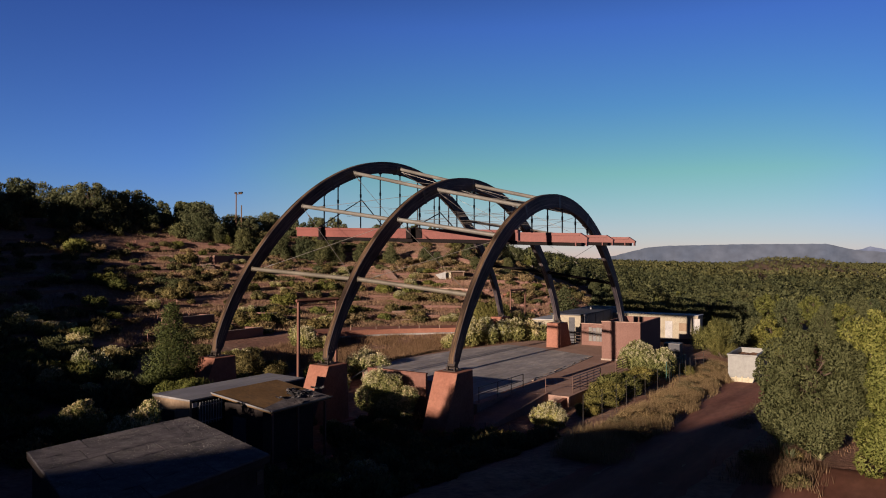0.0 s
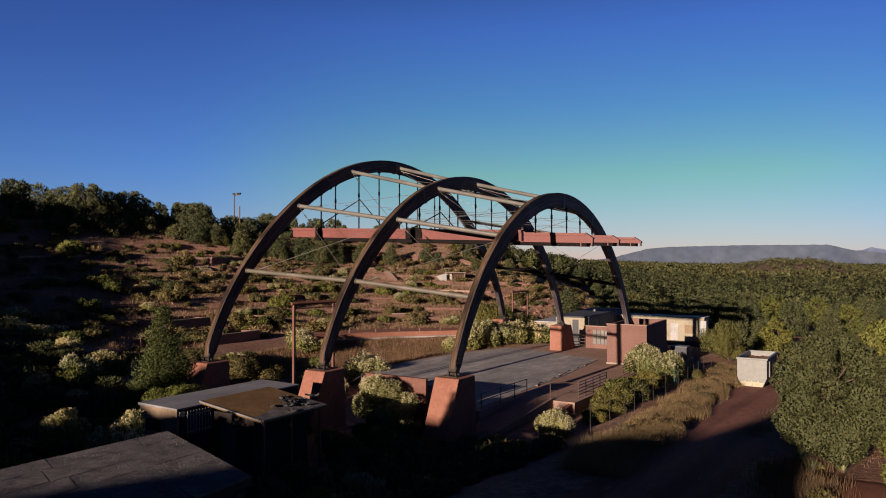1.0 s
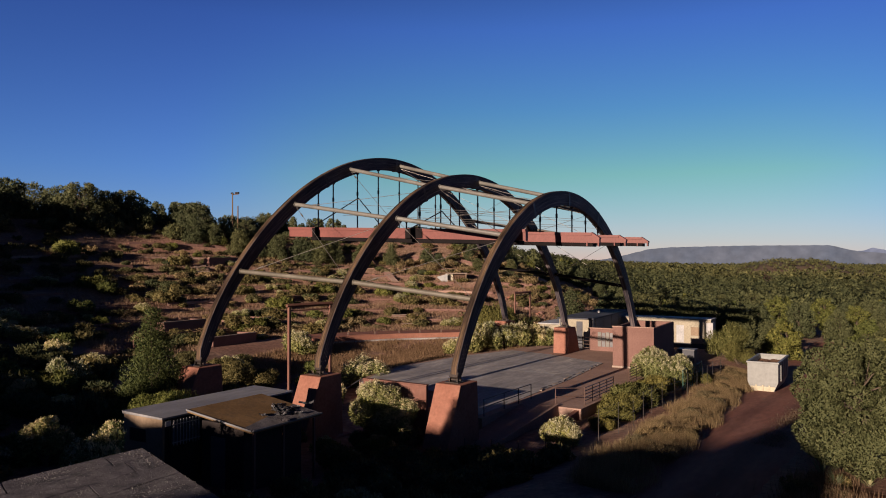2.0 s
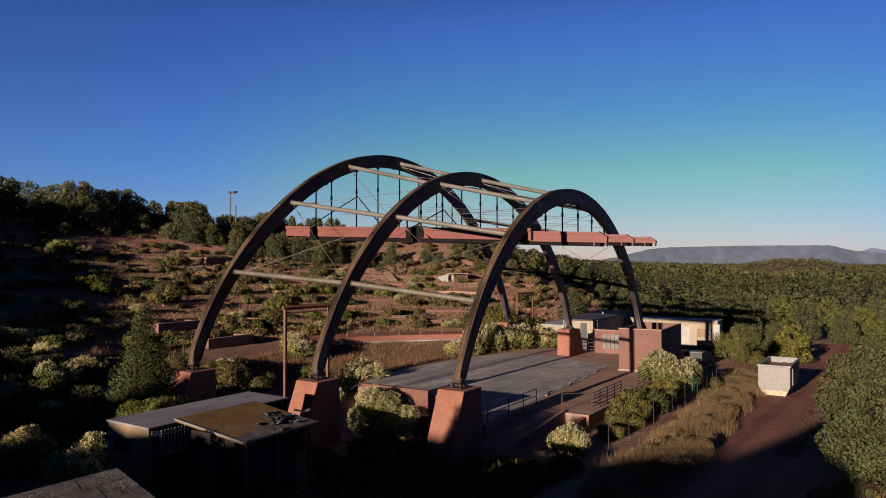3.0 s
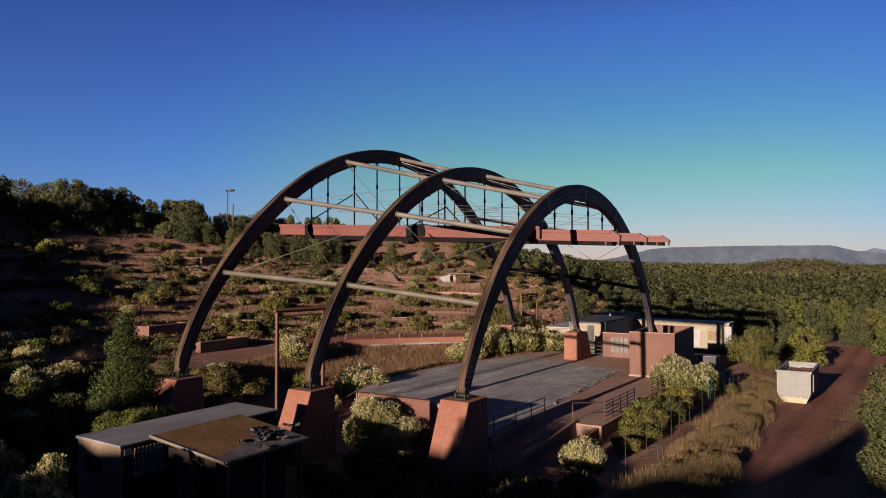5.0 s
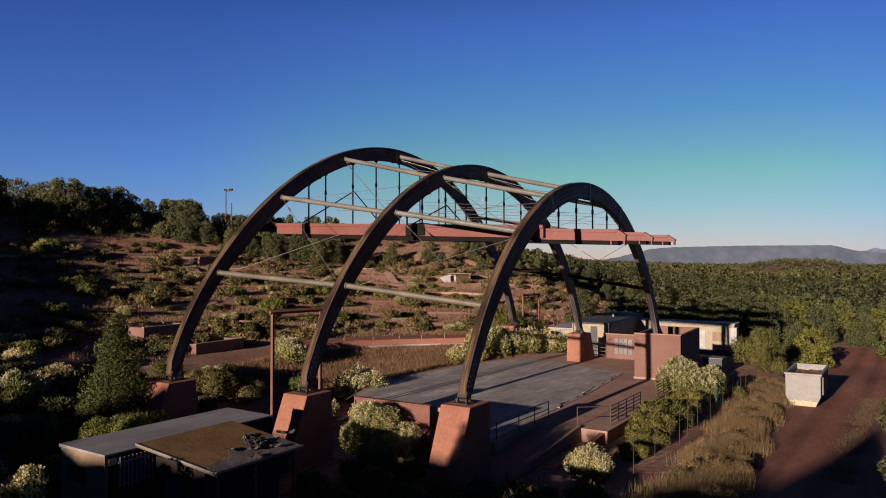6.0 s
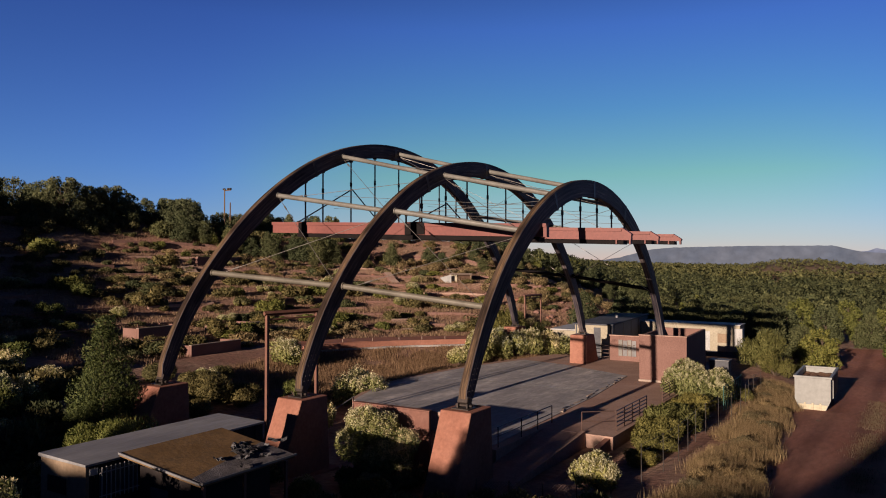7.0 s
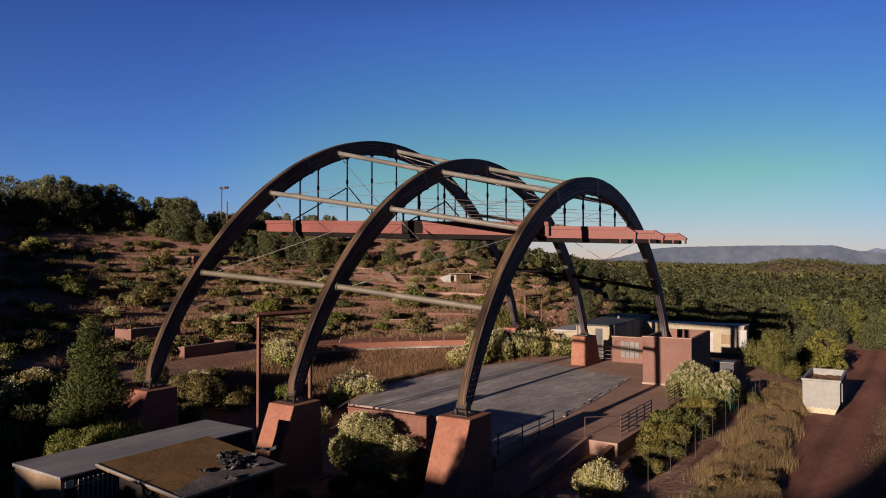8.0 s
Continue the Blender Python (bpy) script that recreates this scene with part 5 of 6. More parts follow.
def bush_kind(seed, r, h, n, size, mat, flowers=0, stretch=2.0, shell=0.74, head=1.0):
    rng = np.random.default_rng(seed)
    blobs = []
    for i in range(13):
        a, q = rng.random() * 6.28, r * 0.72 * math.sqrt(rng.random())
        br = r * (0.26 + 0.2 * rng.random())
        zc = h * (0.34 + 0.34 * rng.random()) * (1.1 - 0.45 * (q / r) ** 2)
        blobs.append((q * math.cos(a), q * math.sin(a), zc, br, br * 0.9 * h / r if h < r else br))
    root = bmesh.new()
    hub = root.verts.new((0, 0, -0.2))
    for bl in blobs[:8]:
        tip = Vector(bl[:3])
        side = tip.cross(Vector((0.3, 0.2, 1))).normalized()
        up = side.cross(tip).normalized()
        rings = []
        for at, w in ((0.15, 0.035 * r), (0.9, 0.012 * r)):
            rings.append([root.verts.new(tip * at + w * (side * math.cos(q) + up * math.sin(q))) for q in (0.0, 2.09, 4.19)])
        for i in range(3):
            j = (i + 1) % 3
            root.faces.new((hub, rings[0][j], rings[0][i]))
            root.faces.new((rings[0][i], rings[0][j], rings[1][j], rings[1][i]))
        root.faces.new(rings[1])
    bmesh.ops.recalc_face_normals(root, faces=root.faces)
    sm_ = bpy.data.meshes.new("branching_stem")
    root.to_mesh(sm_)
    root.free()
    sm_.materials.append(M["wood"])
    out = [("branching_stem", sm_), ("foliage", leaf_mesh("foliage", rng, blobs, n, size, mat, stretch, shell))]
    if flowers:
        heads = []
        for bl in blobs:
            for _ in range(flowers):
                d = rng.normal(size=3)
                d[2] = abs(d[2]) + 0.35
                d[1] -= 0.5
                d /= np.linalg.norm(d)
                hr = head * (0.05 + 0.02 * r) * (0.9 + 0.8 * rng.random())
                heads.append((bl[0] + d[0] * bl[3] * 1.02, bl[1] + d[1] * bl[3] * 1.02, bl[2] + d[2] * bl[4] * 1.02, hr, hr * 1.1))
        out.append(("dry_bloom", leaf_mesh("dry_bloom", rng, heads, int(n * 1.2 * head), size * 0.6, M["flower"], 1.1, 0.2)))
    return out


def joined_brush(name, seed, spots, n, size, mat, label):
    """Low brush over a stretch of ground as one object: each spot is (x, y, radius, height)."""
    rng = np.random.default_rng(seed)
    blobs = []
    for x, y, r, h in spots:
        if -50 < x < -37 and 62 < y < 76:
            continue
        z = land(x, y)
        for k in range(6):
            a, q, br = rng.random() * 6.28, r * 0.7 * math.sqrt(rng.random()), r * (0.3 + 0.22 * rng.random())
            blobs.append((x + q * math.cos(a), y + q * math.sin(a), z + h * (0.25 + 0.45 * rng.random()), br, br * h / r))
    solid(name, leaf_mesh(name, rng, blobs, n, size, mat, 2.2, 0.4), mat, label, "brush", kind="stuff")


def plant(name, meshes, x, y, scale, label, category, group, turn, z=None, tall=1.0):
    e = thing(name, label, category, at=(x, y, (land(x, y) if z is None else z) - 0.03), turn=turn, group=group)
    e.scale = (scale, scale, scale * tall)
    for nm, me in meshes:
        part(nm, me, None, e)
    return e


JUNIPERS = [[("trunk", a), ("crown", b)] for a, b in (tree_kind(40 + i, 5.0, 2.1, s, 8200, 0.115, M["juniper"]) for i, s in enumerate(("round", "round", "spire", "round", "round")))]
FAR_J = [[("trunk", a), ("crown", b)] for a, b in (tree_kind(140 + i, 5.0, (2.1, 1.8, 2.3, 1.6)[i], s, 4600, 0.15, M["crest"]) for i, s in enumerate(("round", "round", "round", "spire")))]
BROAD = [[("trunk", a), ("crown", b)] for a, b in (tree_kind(240 + i, 5.0, (3.3, 2.8, 3.7)[i], "round", 8200, 0.125, M["crest"], 0.05) for i in range(3))]
GREENS = [[("trunk", a), ("crown", b)] for a, b in (tree_kind(60 + i, 5.0, 2.2, "round", 5600, 0.14, M["bright"]) for i in range(2))]
RABBIT = [bush_kind(80 + i, 1.0, 1.15, 2800, 0.07, M["rabbit"], 30, head=1.25) for i in range(3)]
SAGE = [bush_kind(90 + i, 1.0, 0.95, 1050, 0.112, M["sage"]) for i in range(3)]
OLIVE = [bush_kind(100 + i, 1.0, 1.0, 1250, 0.105, M["bright"]) for i in range(2)]
TAN = [bush_kind(110 + i, 1.0, 0.9, 1000, 0.108, M["tan_leaf"]) for i in range(2)]
DARK = [bush_kind(120 + i, 1.0, 1.0, 1200, 0.105, M["juniper"]) for i in range(2)]
FINE = [bush_kind(180 + i, 1.0, 0.95, 9000, 0.036, M[m], 0, 3.0, 0.3) for i, m in enumerate(("wisp", "bright", "wisp"))]
FINE_GREY = bush_kind(186, 1.0, 0.95, 8000, 0.04, M["sage"], 0, 2.6, 0.6)
FINE_TAN = [bush_kind(190 + i, 1.0, 0.95, 4200, 0.034, M["tan_leaf"], 0, 5.0, 0.2) for i in range(3)]
rnd = random.Random(77)

LIME = bush_kind(170, 2.1, 2.5, 20000, 0.048, M["lime"], 0, 3.0)
for x, y, t in ((-11.6, -8.9, 1.25), (-9.9, -8.3, 1.0)):
    plant("green_bush", LIME, x, y, 0.9, "bright yellow-green bush behind the storage shed", "bush", "green bushes", 40 * x, None, t)
# plants close to the stage and the sheds: kind, x, y, size, height
RB = "rabbitbrush with pale dry flower heads"
for x, y, s, t in ((-3.4, -0.7, 1.0, 1.0), (-2.3, -0.45, 0.85, 1.0)):
    plant("rabbitbrush", bush_kind(int(87 - x), 1.75, 4.1, 9000, 0.07, M["rabbit"], 40, head=1.5), x, y, s, RB + " before the stage", "bush", "rabbitbrush", rnd.uniform(0, 360), None, t)
plant("rabbitbrush", bush_kind(85, 1.0, 1.1, 2600, 0.07, M["rabbit"], 70, head=1.7), -15.9, 14.6, 2.0, "rabbitbrush covered with cream flower heads beside the stage", "bush", "rabbitbrush", 200, None, 1.05)
for x, y, s, t in ((-12.6, 6.6, 1.0, 1.5), (-29.0, 20.2, 1.9, 1.0), (-27.8, 21.2, 1.3, 1.0), (-17.3, 35.2, 2.1, 1.3), (-16.2, 37.6, 2.0, 1.3), (-14.9, 39.8, 1.8, 1.3), (-18.5, 32.5, 1.3, 1.1), (-13.6, 42.5, 1.7, 1.3), (-12.3, 43.6, 1.5, 1.2), (6.6, 2.5, 1.2, 1.15), (-34.7, -1.2, 1.2, 1.1), (-27.4, -4.6, 1.5, 1.35), (-25.7, 8.5, 1.3, 0.9), (-43.1, -1.3, 1.2, 1.1)):
    plant("rabbitbrush", rnd.choice(RABBIT), x, y, s, RB, "bush", "rabbitbrush", rnd.uniform(0, 360), None, t)
plant("rabbitbrush", bush_kind(86, 2.6, 2.9, 13000, 0.085, M["rabbit"], 22), 5.35, 25.3, 0.86, "broad rabbitbrush with pale dry flower heads beside the block room", "bush", "rabbitbrush", 60, None, 1.2)
TALL = bush_kind(88, 1.25, 2.7, 5200, 0.07, M["rabbit"], 20)
for x, y, t in ((-11.8, -14.8, 1.0), (-2.7, -17.9, 1.45), (-4.0, -17.3, 1.3)):
    plant("rabbitbrush", TALL, x, y, 1.0, RB + " near the sheds", "bush", "rabbitbrush", 50 * x, None, t)
plant("dry_bush", TAN[0], -1.75, -0.2, 1.0, "dry brown bush before the stage wall", "bush", "rabbitbrush", 10, None, 1.5)
for x, y, s, t in ((6.3, 12.6, 1.6, 1.2), (6.0, 15.6, 1.8, 1.25), (6.6, 10.4, 1.2, 1.0), (6.2, 18.4, 1.5, 1.2), (6.0, 21.5, 1.5, 1.2), (6.9, 7.4, 1.0, 1.0), (7.2, 29.5, 1.2, 1.0)):
    rnd.choice(SAGE)
    plant("scrub_bush", FINE[int(x * 10) % 3], x, y, s, "olive green scrub bush beside the stage rail", "bush", "scrub bushes", rnd.uniform(0, 360), None, t * 0.82)
for x, y, s in ((-12.2, -8.2, 2.1), (-13.7, -7.3, 1.9), (-10.9, -8.4, 1.5), (-15.2, -7.8, 1.4), (-1.5, -3.5, 1.0), (0.6, -5.2, 0.9), (-3.5, -5.0, 0.9)):
    rnd.choice(OLIVE)
    plant("green_bush", FINE[1], x, y, s, "bright green bush behind the sheds", "bush", "green bushes", rnd.uniform(0, 360), None, 1.3 if x < -9 else 1.0)
for x, y, s in ((-22.5, 5.5, 1.9), (-21.0, 7.5, 1.6), (-24.5, 7.0, 1.6), (-20.0, 2.8, 1.2), (-26.2, 9.6, 1.4), (-22.8, 1.2, 1.3), (-28.0, 6.0, 1.4)):
    rnd.choice(SAGE)
    plant("scrub_bush", FINE_GREY, x, y, s, "grey-green scrub bush near the tall arch", "bush", "scrub bushes", rnd.uniform(0, 360))
spire = tree_kind(47, 5.0, 1.15, "spire", 21000, 0.055, M["pine"])
plant("juniper_tree", [("trunk", spire[0]), ("crown", spire[1])], -18.4, -4.3, 1.24, "pointed dark green juniper tree beside the tall arch", "tree", "junipers", 20, None, 1.08)

# added to keep the front of the tall arch's pier in shade
for x, y, s_, t in ((-16.8, -9.6, 1.5, 1.6), (-18.0, -8.6, 1.2, 1.2)):
    plant("scrub_bush", DARK[0], x, y, s_, "dark scrub bush before the pier of the tall arch", "bush", "scrub bushes", 20 * x, None, t)

# trees along the road and behind the service sheds
near_j = tree_kind(49, 5.0, 2.2, "round", 66000, 0.05, M["olive"], 0.22)
shade_j = tree_kind(49, 5.0, 2.2, "round", 18000, 0.1, M["olive"], 0.22)
near_g = tree_kind(52, 5.0, 2.4, "round", 52000, 0.055, M["lime"])
plant("juniper_tree", [("trunk", near_j[0]), ("crown", near_j[1])], 20.35, 1.7, 1.2, "dense olive juniper with a bare trunk beside the road", "tree", "junipers", 140, None, 1.02)
plant("juniper_tree", [("trunk", near_g[0]), ("crown", near_g[1])], 23.6, 4.6, 1.35, "bright green juniper beside the road", "tree", "junipers", 40, None, 1.1)
plant("juniper_tree", [("trunk", near_g[0]), ("crown", near_g[1])], 24.8, -1.6, 1.15, "bright green juniper beside the road", "tree", "junipers", 220)
plant("juniper_tree", [("trunk", near_j[0]), ("crown", near_j[1])], 22.6, 13.0, 1.25, "dense olive juniper beside the road", "tree", "junipers", 300)
plant("juniper_tree", [("trunk", near_j[0]), ("crown", near_j[1])], 22.0, 25.0, 1.3, "dense olive juniper beside the road", "tree", "junipers", 30)
for x, y, s, kind, lab in ((9.6, 62.5, 0.95, 1, "bright green"), (7.2, 68.0, 0.9, 0, "olive"), (21.0, 64.0, 0.75, 0, "olive"), (17.5, 80.0, 0.9, 1, "bright green")):
    plant("juniper_tree", rnd.choice((JUNIPERS, GREENS)[kind]), x, y, s, lab + " juniper near the dumpster", "tree", "junipers", rnd.uniform(0, 360))
for x, y, s in ((-35.5, -6.0, 1.7), (-33.0, -4.8, 1.5), (-28.1, -9.1, 1.9), (-27.0, -6.6, 1.8), (-29.2, -1.8, 2.0), (-40.4, 4.4, 1.2), (-31.2, -7.6, 1.7), (-64.5, 20.5, 2.0), (-61.4, 20.7, 1.6), (-54.5, 24.6, 1.8), (-72.9, 40.8, 2.0), (-60.8, 42.8, 1.9), (-81.7, 55.4, 1.8), (-40.9, 22.7, 1.7), (-39.8, 24.7, 1.5), (-46.7, 35.4, 2.0), (-49.5, 47.6, 2.0), (-82.6, 28.4, 2.2), (-38.2, 1.1, 1.4), (-43.7, 6.7, 1.6), (-51.0, 44.0, 1.7), (-47.5, 51.0, 1.8), (-44.0, 54.5, 1.8), (-41.0, 57.5, 1.6), (-38.0, 53.0, 1.5), (-35.0, 56.0, 1.7)):
    plant("scrub_oak", rnd.choice(OLIVE + SAGE), x, y, s, "broad yellow-green scrub oak on the terraced slope", "bush", "slope oaks", rnd.uniform(0, 360), None, rnd.uniform(0.75, 1.0))
WISPS = [bush_kind(150 + i, 1.0, 1.15, 7000, 0.026, M["wisp"], 0, 6.0, 0.15) for i in range(2)]
for x, y, s, t in ((6.0, 46.8, 2.3, 1.35), (7.6, 44.6, 1.6, 1.2), (9.0, 50.5, 1.1, 0.9), (-19.2, 42.6, 2.6, 1.35), (-17.0, 44.5, 2.0, 1.3)):
    plant("yellow_shrub", rnd.choice(WISPS), x, y, s, "wispy yellow-green shrub" + (" near the dumpster" if x > 0 else " behind the stage corner"), "bush", "yellow shrubs", rnd.uniform(0, 360), None, t)
for x, y, s_, t in ((-14.7, -5.4, 1.5, 1.5), (-18.9, -1.0, 1.3, 1.3), (-13.4, -3.6, 1.3, 1.2)):
    plant("yellow_shrub", WISPS[0], x, y, s_, "wispy yellow-green shrub beside the pier of the tall arch", "bush", "yellow shrubs", 40 * x, None, t)
# unseen trees on the rise behind, added further down so that their crowns shade the ramp and the road
for x, y, s_, t in ((-16.6, -4.6, 1.2, 1.55), (-15.2, -4.3, 1.1, 1.35)):
    plant("dry_bush", FINE_TAN[1], x, y, s_, "brown dry bush before the pier of the tall arch", "bush", "scrub bushes", 30 * x, None, t)
# hidden bushes, added to block the light through the gap beside the pier
plant("scrub_bush", DARK[0], -0.45, 2.7, 0.95, "added scrub bush blocking light between the pier and the wall", "bush", "scrub bushes", 0, None, 2.4)
plant("scrub_bush", DARK[1], -0.35, 3.0, 0.9, "added scrub bush blocking light between the pier and the wall", "bush", "scrub bushes", 70, None, 2.4)
for x, y, s in ((-18.9, 10.5, 1.2), (-8.5, 0.9, 0.9), (-9.4, 0.2, 0.7)):
    plant("green_bush", OLIVE[0], x, y, s, "small yellow-green bush near the middle arch", "bush", "green bushes", 30 * x, None, 1.0)
# out of view: slim crowns set where their shadows reach ramp and pier
for x, y, s in ((0.95, -42.0, 0.95), (1.7, -42.5, 0.95), (2.9, -43.0, 0.95), (3.8, -43.5, 0.9), (-11.2, -42.0, 0.95)):
    plant("juniper_tree", [("trunk", shade_j[0]), ("crown", shade_j[1])], x, y, s * 0.45, "unseen slim tall juniper on the rise, added for shade", "tree", "junipers", 0, None, ((9.7 if x < 2.5 else 9.55) - land(x, y)) / (5.0 * s * 0.45) * 0.98)
for x, y, s in ((-9, 68, 1.3), (-5.5, 66, 1.2), (-2.5, 69, 1.35), (0.5, 66, 1.2), (3.0, 68, 1.3), (-12.5, 70, 1.3), (-7, 76, 1.35), (-1, 78, 1.4), (4, 77, 1.3), (-16, 73, 1.2), (-20, 68, 1.1), (-13, 80, 1.3)):
    plant("juniper_tree", rnd.choice(JUNIPERS), x, y, s, "dark juniper close behind the site trailer", "tree", "junipers", rnd.uniform(0, 360))
placed = 0
while placed < 70:
    h = rnd.uniform(-5, 27)
    d = 100 + 115 * rnd.random() ** 0.8
    x, y = 22 - d * math.sin(radians(h)), -35 + d * math.cos(radians(h))
    if h > 16 and d < 175 or -17 < x < 5.5 and y < 76 or 10.5 < x < 18 and y < 92:
        continue
    plant("juniper_tree", rnd.choice(JUNIPERS if rnd.random() < 0.62 else GREENS), x, y, rnd.uniform(0.6, 1.35), "olive green juniper in the woodland behind the stage", "tree", "junipers", rnd.uniform(0, 360))
    placed += 1

# brown brush on the ground behind the seats
brush = random.Random(12)
spots = [(brush.uniform(-58, -14), brush.uniform(68, 120), brush.uniform(0.8, 1.9), brush.uniform(0.6, 1.5)) for i in range(240)]
joined_brush("brown_brush", 301, spots[:170], 110000, 0.13, M["tan_leaf"], "brown dry brush behind the seating bowl")
joined_brush("olive_brush", 302, spots[170:], 45000, 0.13, M["sage"], "olive brush behind the seating bowl")

# trees along the crest of the hill
placed = 0
while placed < 92:
    a, r = rnd.uniform(-16, 60), 88 + 20 * rnd.random() ** 1.4
    x, y = bowl(r, a)
    s = rnd.uniform(0.7, 1.25) * (1.5 if a < 2 else 1.15 if a < 16 else 1.0 if a < 28 else 0.85 if a < 42 else 0.6)
    kind = rnd.choice(FAR_J)
    broad = a < 34 and placed % 3 != 0
    plant("juniper_tree", BROAD[placed % 7 % 3] if broad else kind, x, y, s * (1.06 if broad else 1.0), ("broad dark juniper" if broad else "dark juniper") + " on the crest of the hill", "tree", "junipers", rnd.uniform(0, 360))
    placed += 1
for px, py, s in ((-82, 55, 0.8), (-79, 58, 0.95), (-77, 60.5, 0.7), (-74.5, 63, 1.0), (-71, 66.5, 0.85), (-69, 68.5, 1.05), (-84, 52, 1.0), (-78, 10, 0.75), (-84, 6, 0.8), (-60, 78, 0.8), (-52, 82, 0.55), (-46, 86, 0.55), (-41, 90, 0.45), (-56, 84, 0.7), (-36, 94, 0.42), (-50, 90, 0.6), (-64, 74, 0.8), (-68, 71, 0.85), (-72, 66, 0.9), (-30, 96, 0.42), (-44, 96, 0.55)):
    plant("juniper_tree", rnd.choice(JUNIPERS), px, py, s, "dark juniper on the upper slope", "tree", "junipers", rnd.uniform(0, 360))

# out-of-view trees, added to throw shade across the left hillside
for i in range(6):
    x, y = rnd.uniform(-92, -50), rnd.uniform(-36, -20)
    plant("juniper_tree", rnd.choice(FAR_J), x, y, rnd.uniform(1.0, 1.6), "unseen dark juniper added to shade the lower slope", "tree", "junipers", rnd.uniform(0, 360))

for i in range(64):
    x, y = bowl(rnd.uniform(83, 92), rnd.uniform(-16, 46))
    plant("scrub_oak", rnd.choice(DARK + SAGE), x, y, rnd.uniform(1.1, 2.2), "dark scrub oak along the crest of the hill", "bush", "crest oaks", rnd.uniform(0, 360), None, rnd.uniform(0.8, 1.3))

# pale brush along the foot of the crest and over the upper terraces
crest = random.Random(8)
spots = [(*bowl(crest.uniform(78, 89), crest.uniform(-15, 46)), crest.uniform(0.5, 1.2), crest.uniform(0.5, 1.0)) for i in range(120)]
spots += [(*bowl(26 + STEP * (crest.randrange(4, 8) + crest.choice((0.6, 0.8, 0.9, crest.random()))), crest.uniform(-20, 42)), crest.uniform(0.6, 1.4), crest.uniform(0.5, 1.0)) for i in range(200)]
crest.shuffle(spots)
joined_brush("pale_crest_brush", 303, spots[:140], 75000, 0.12, M["tan_leaf"], "pale dry brush on the upper terraces")
joined_brush("grey_crest_brush", 304, spots[140:], 95000, 0.12, M["sage"], "grey-green brush on the upper terraces")

# brush on the terraces, thicker along the risers
placed = 0
while placed < 540:
    a = rnd.uniform(-40, 80)
    k = rnd.randrange(0, 9)
    r = 26 + STEP * (k + rnd.choice((0.55, 0.7, 0.85, rnd.random())))
    if r > 88:
        continue
    x, y = bowl(r, a)
    if x > -17 and y < 60:
        continue
    kind = rnd.choices((SAGE, RABBIT, OLIVE, TAN, DARK), (0.42, 0.08, 0.12, 0.28, 0.10))[0]
    nm, lab = {id(SAGE): ("sagebrush", "grey-green sagebrush on the terraced slope"), id(RABBIT): ("rabbitbrush", "pale rabbitbrush on the terraced slope"), id(OLIVE): ("scrub_bush", "olive scrub bush on the terraced slope"), id(TAN): ("dry_bush", "dry tan bush on the terraced slope"), id(DARK): ("scrub_oak", "dark scrub oak on the terraced slope")}[id(kind)]
    plant(nm, rnd.choice(kind), x, y, rnd.uniform(0.45, 1.6), lab, "bush", "slope brush", rnd.uniform(0, 360), None, rnd.uniform(0.55, 0.95))
    placed += 1
for i in range(64):
    y = rnd.uniform(-4, 40)
    x = 11.7 - 0.07 * y + rnd.uniform(-1.0, 0.9)
    rnd.choice(TAN)
    plant("dry_bush", FINE_TAN[i % 3], x, y, rnd.uniform(0.3, 0.8), "small dry bush on the road bank", "bush", "bank brush", rnd.uniform(0, 360))
for i in range(26):
    x, y = rnd.uniform(17.8, 21.5), rnd.uniform(-6, 45)
    plant("dry_bush", rnd.choice(TAN + SAGE), x, y, rnd.uniform(0.3, 0.7), "small dry bush on the road verge", "bush", "bank brush", rnd.uniform(0, 360))
for i in range(30):
    x, y = rnd.uniform(-24, 4), rnd.uniform(-10, -1)
    if -9 < x < 0 and y < -3:
        continue
    plant("sagebrush", rnd.choice(SAGE), x, y, rnd.uniform(0.4, 0.9), "grey-green sagebrush in the shade below the piers", "bush", "shade brush", rnd.uniform(0, 360))

# dark scrub in the shade of the foreground, crowded in to deepen that shade
n_s = 0
while n_s < 210:
    x, y = rnd.uniform(-44, 9), rnd.uniform(-20, 0.5)
    if -9.5 < x < 0.5 and y < -4.5 or 4.0 < x < 11.5 and y < -18 or -10 < x < -5.5 and y > -4 or -1.5 < x < 3.2 and y > -4 or -18 < x < -14.5 and y > -5.5:
        continue
    k = rnd.choices((DARK, SAGE, OLIVE, RABBIT), (0.5, 0.3, 0.12, 0.08))[0]
    plant("scrub_bush", rnd.choice(k), x, y, rnd.uniform(0.6, 1.4) * (0.8 if x > -9 else 1.1), "dark scrub bush in the shade below the piers", "bush", "shade brush", rnd.uniform(0, 360), None, rnd.uniform(0.7, 1.1))
    n_s += 1

# second batch of scrub, added to darken the shaded ground further
n_s = 0
while n_s < 80:
    x, y = rnd.uniform(-3, 8.5), rnd.uniform(-17, -0.5)
    if x < 0.8 and y < -7.5 or 4.0 < x < 11.5 and y < -20 or -1.5 < x < 3.2 and y > -3.5:
        continue
    plant("scrub_bush", rnd.choice(DARK + SAGE), x, y, rnd.uniform(0.6, 1.2), "dark scrub bush in the shade below the piers", "bush", "shade brush", rnd.uniform(0, 360), None, rnd.uniform(0.6, 1.0))
    n_s += 1

pt = arch_point(1, foot_cos(1, 0.5), 0.5)
plant("green_tuft", bush_kind(133, 0.55, 0.75, 1500, 0.035, M["bright"], 0, 7.0, 0.1), pt.x - 0.5, pt.y + 0.1, 1.0, "green grassy tuft growing on a pier top", "bush", "scrub bushes", 0, 2.58)

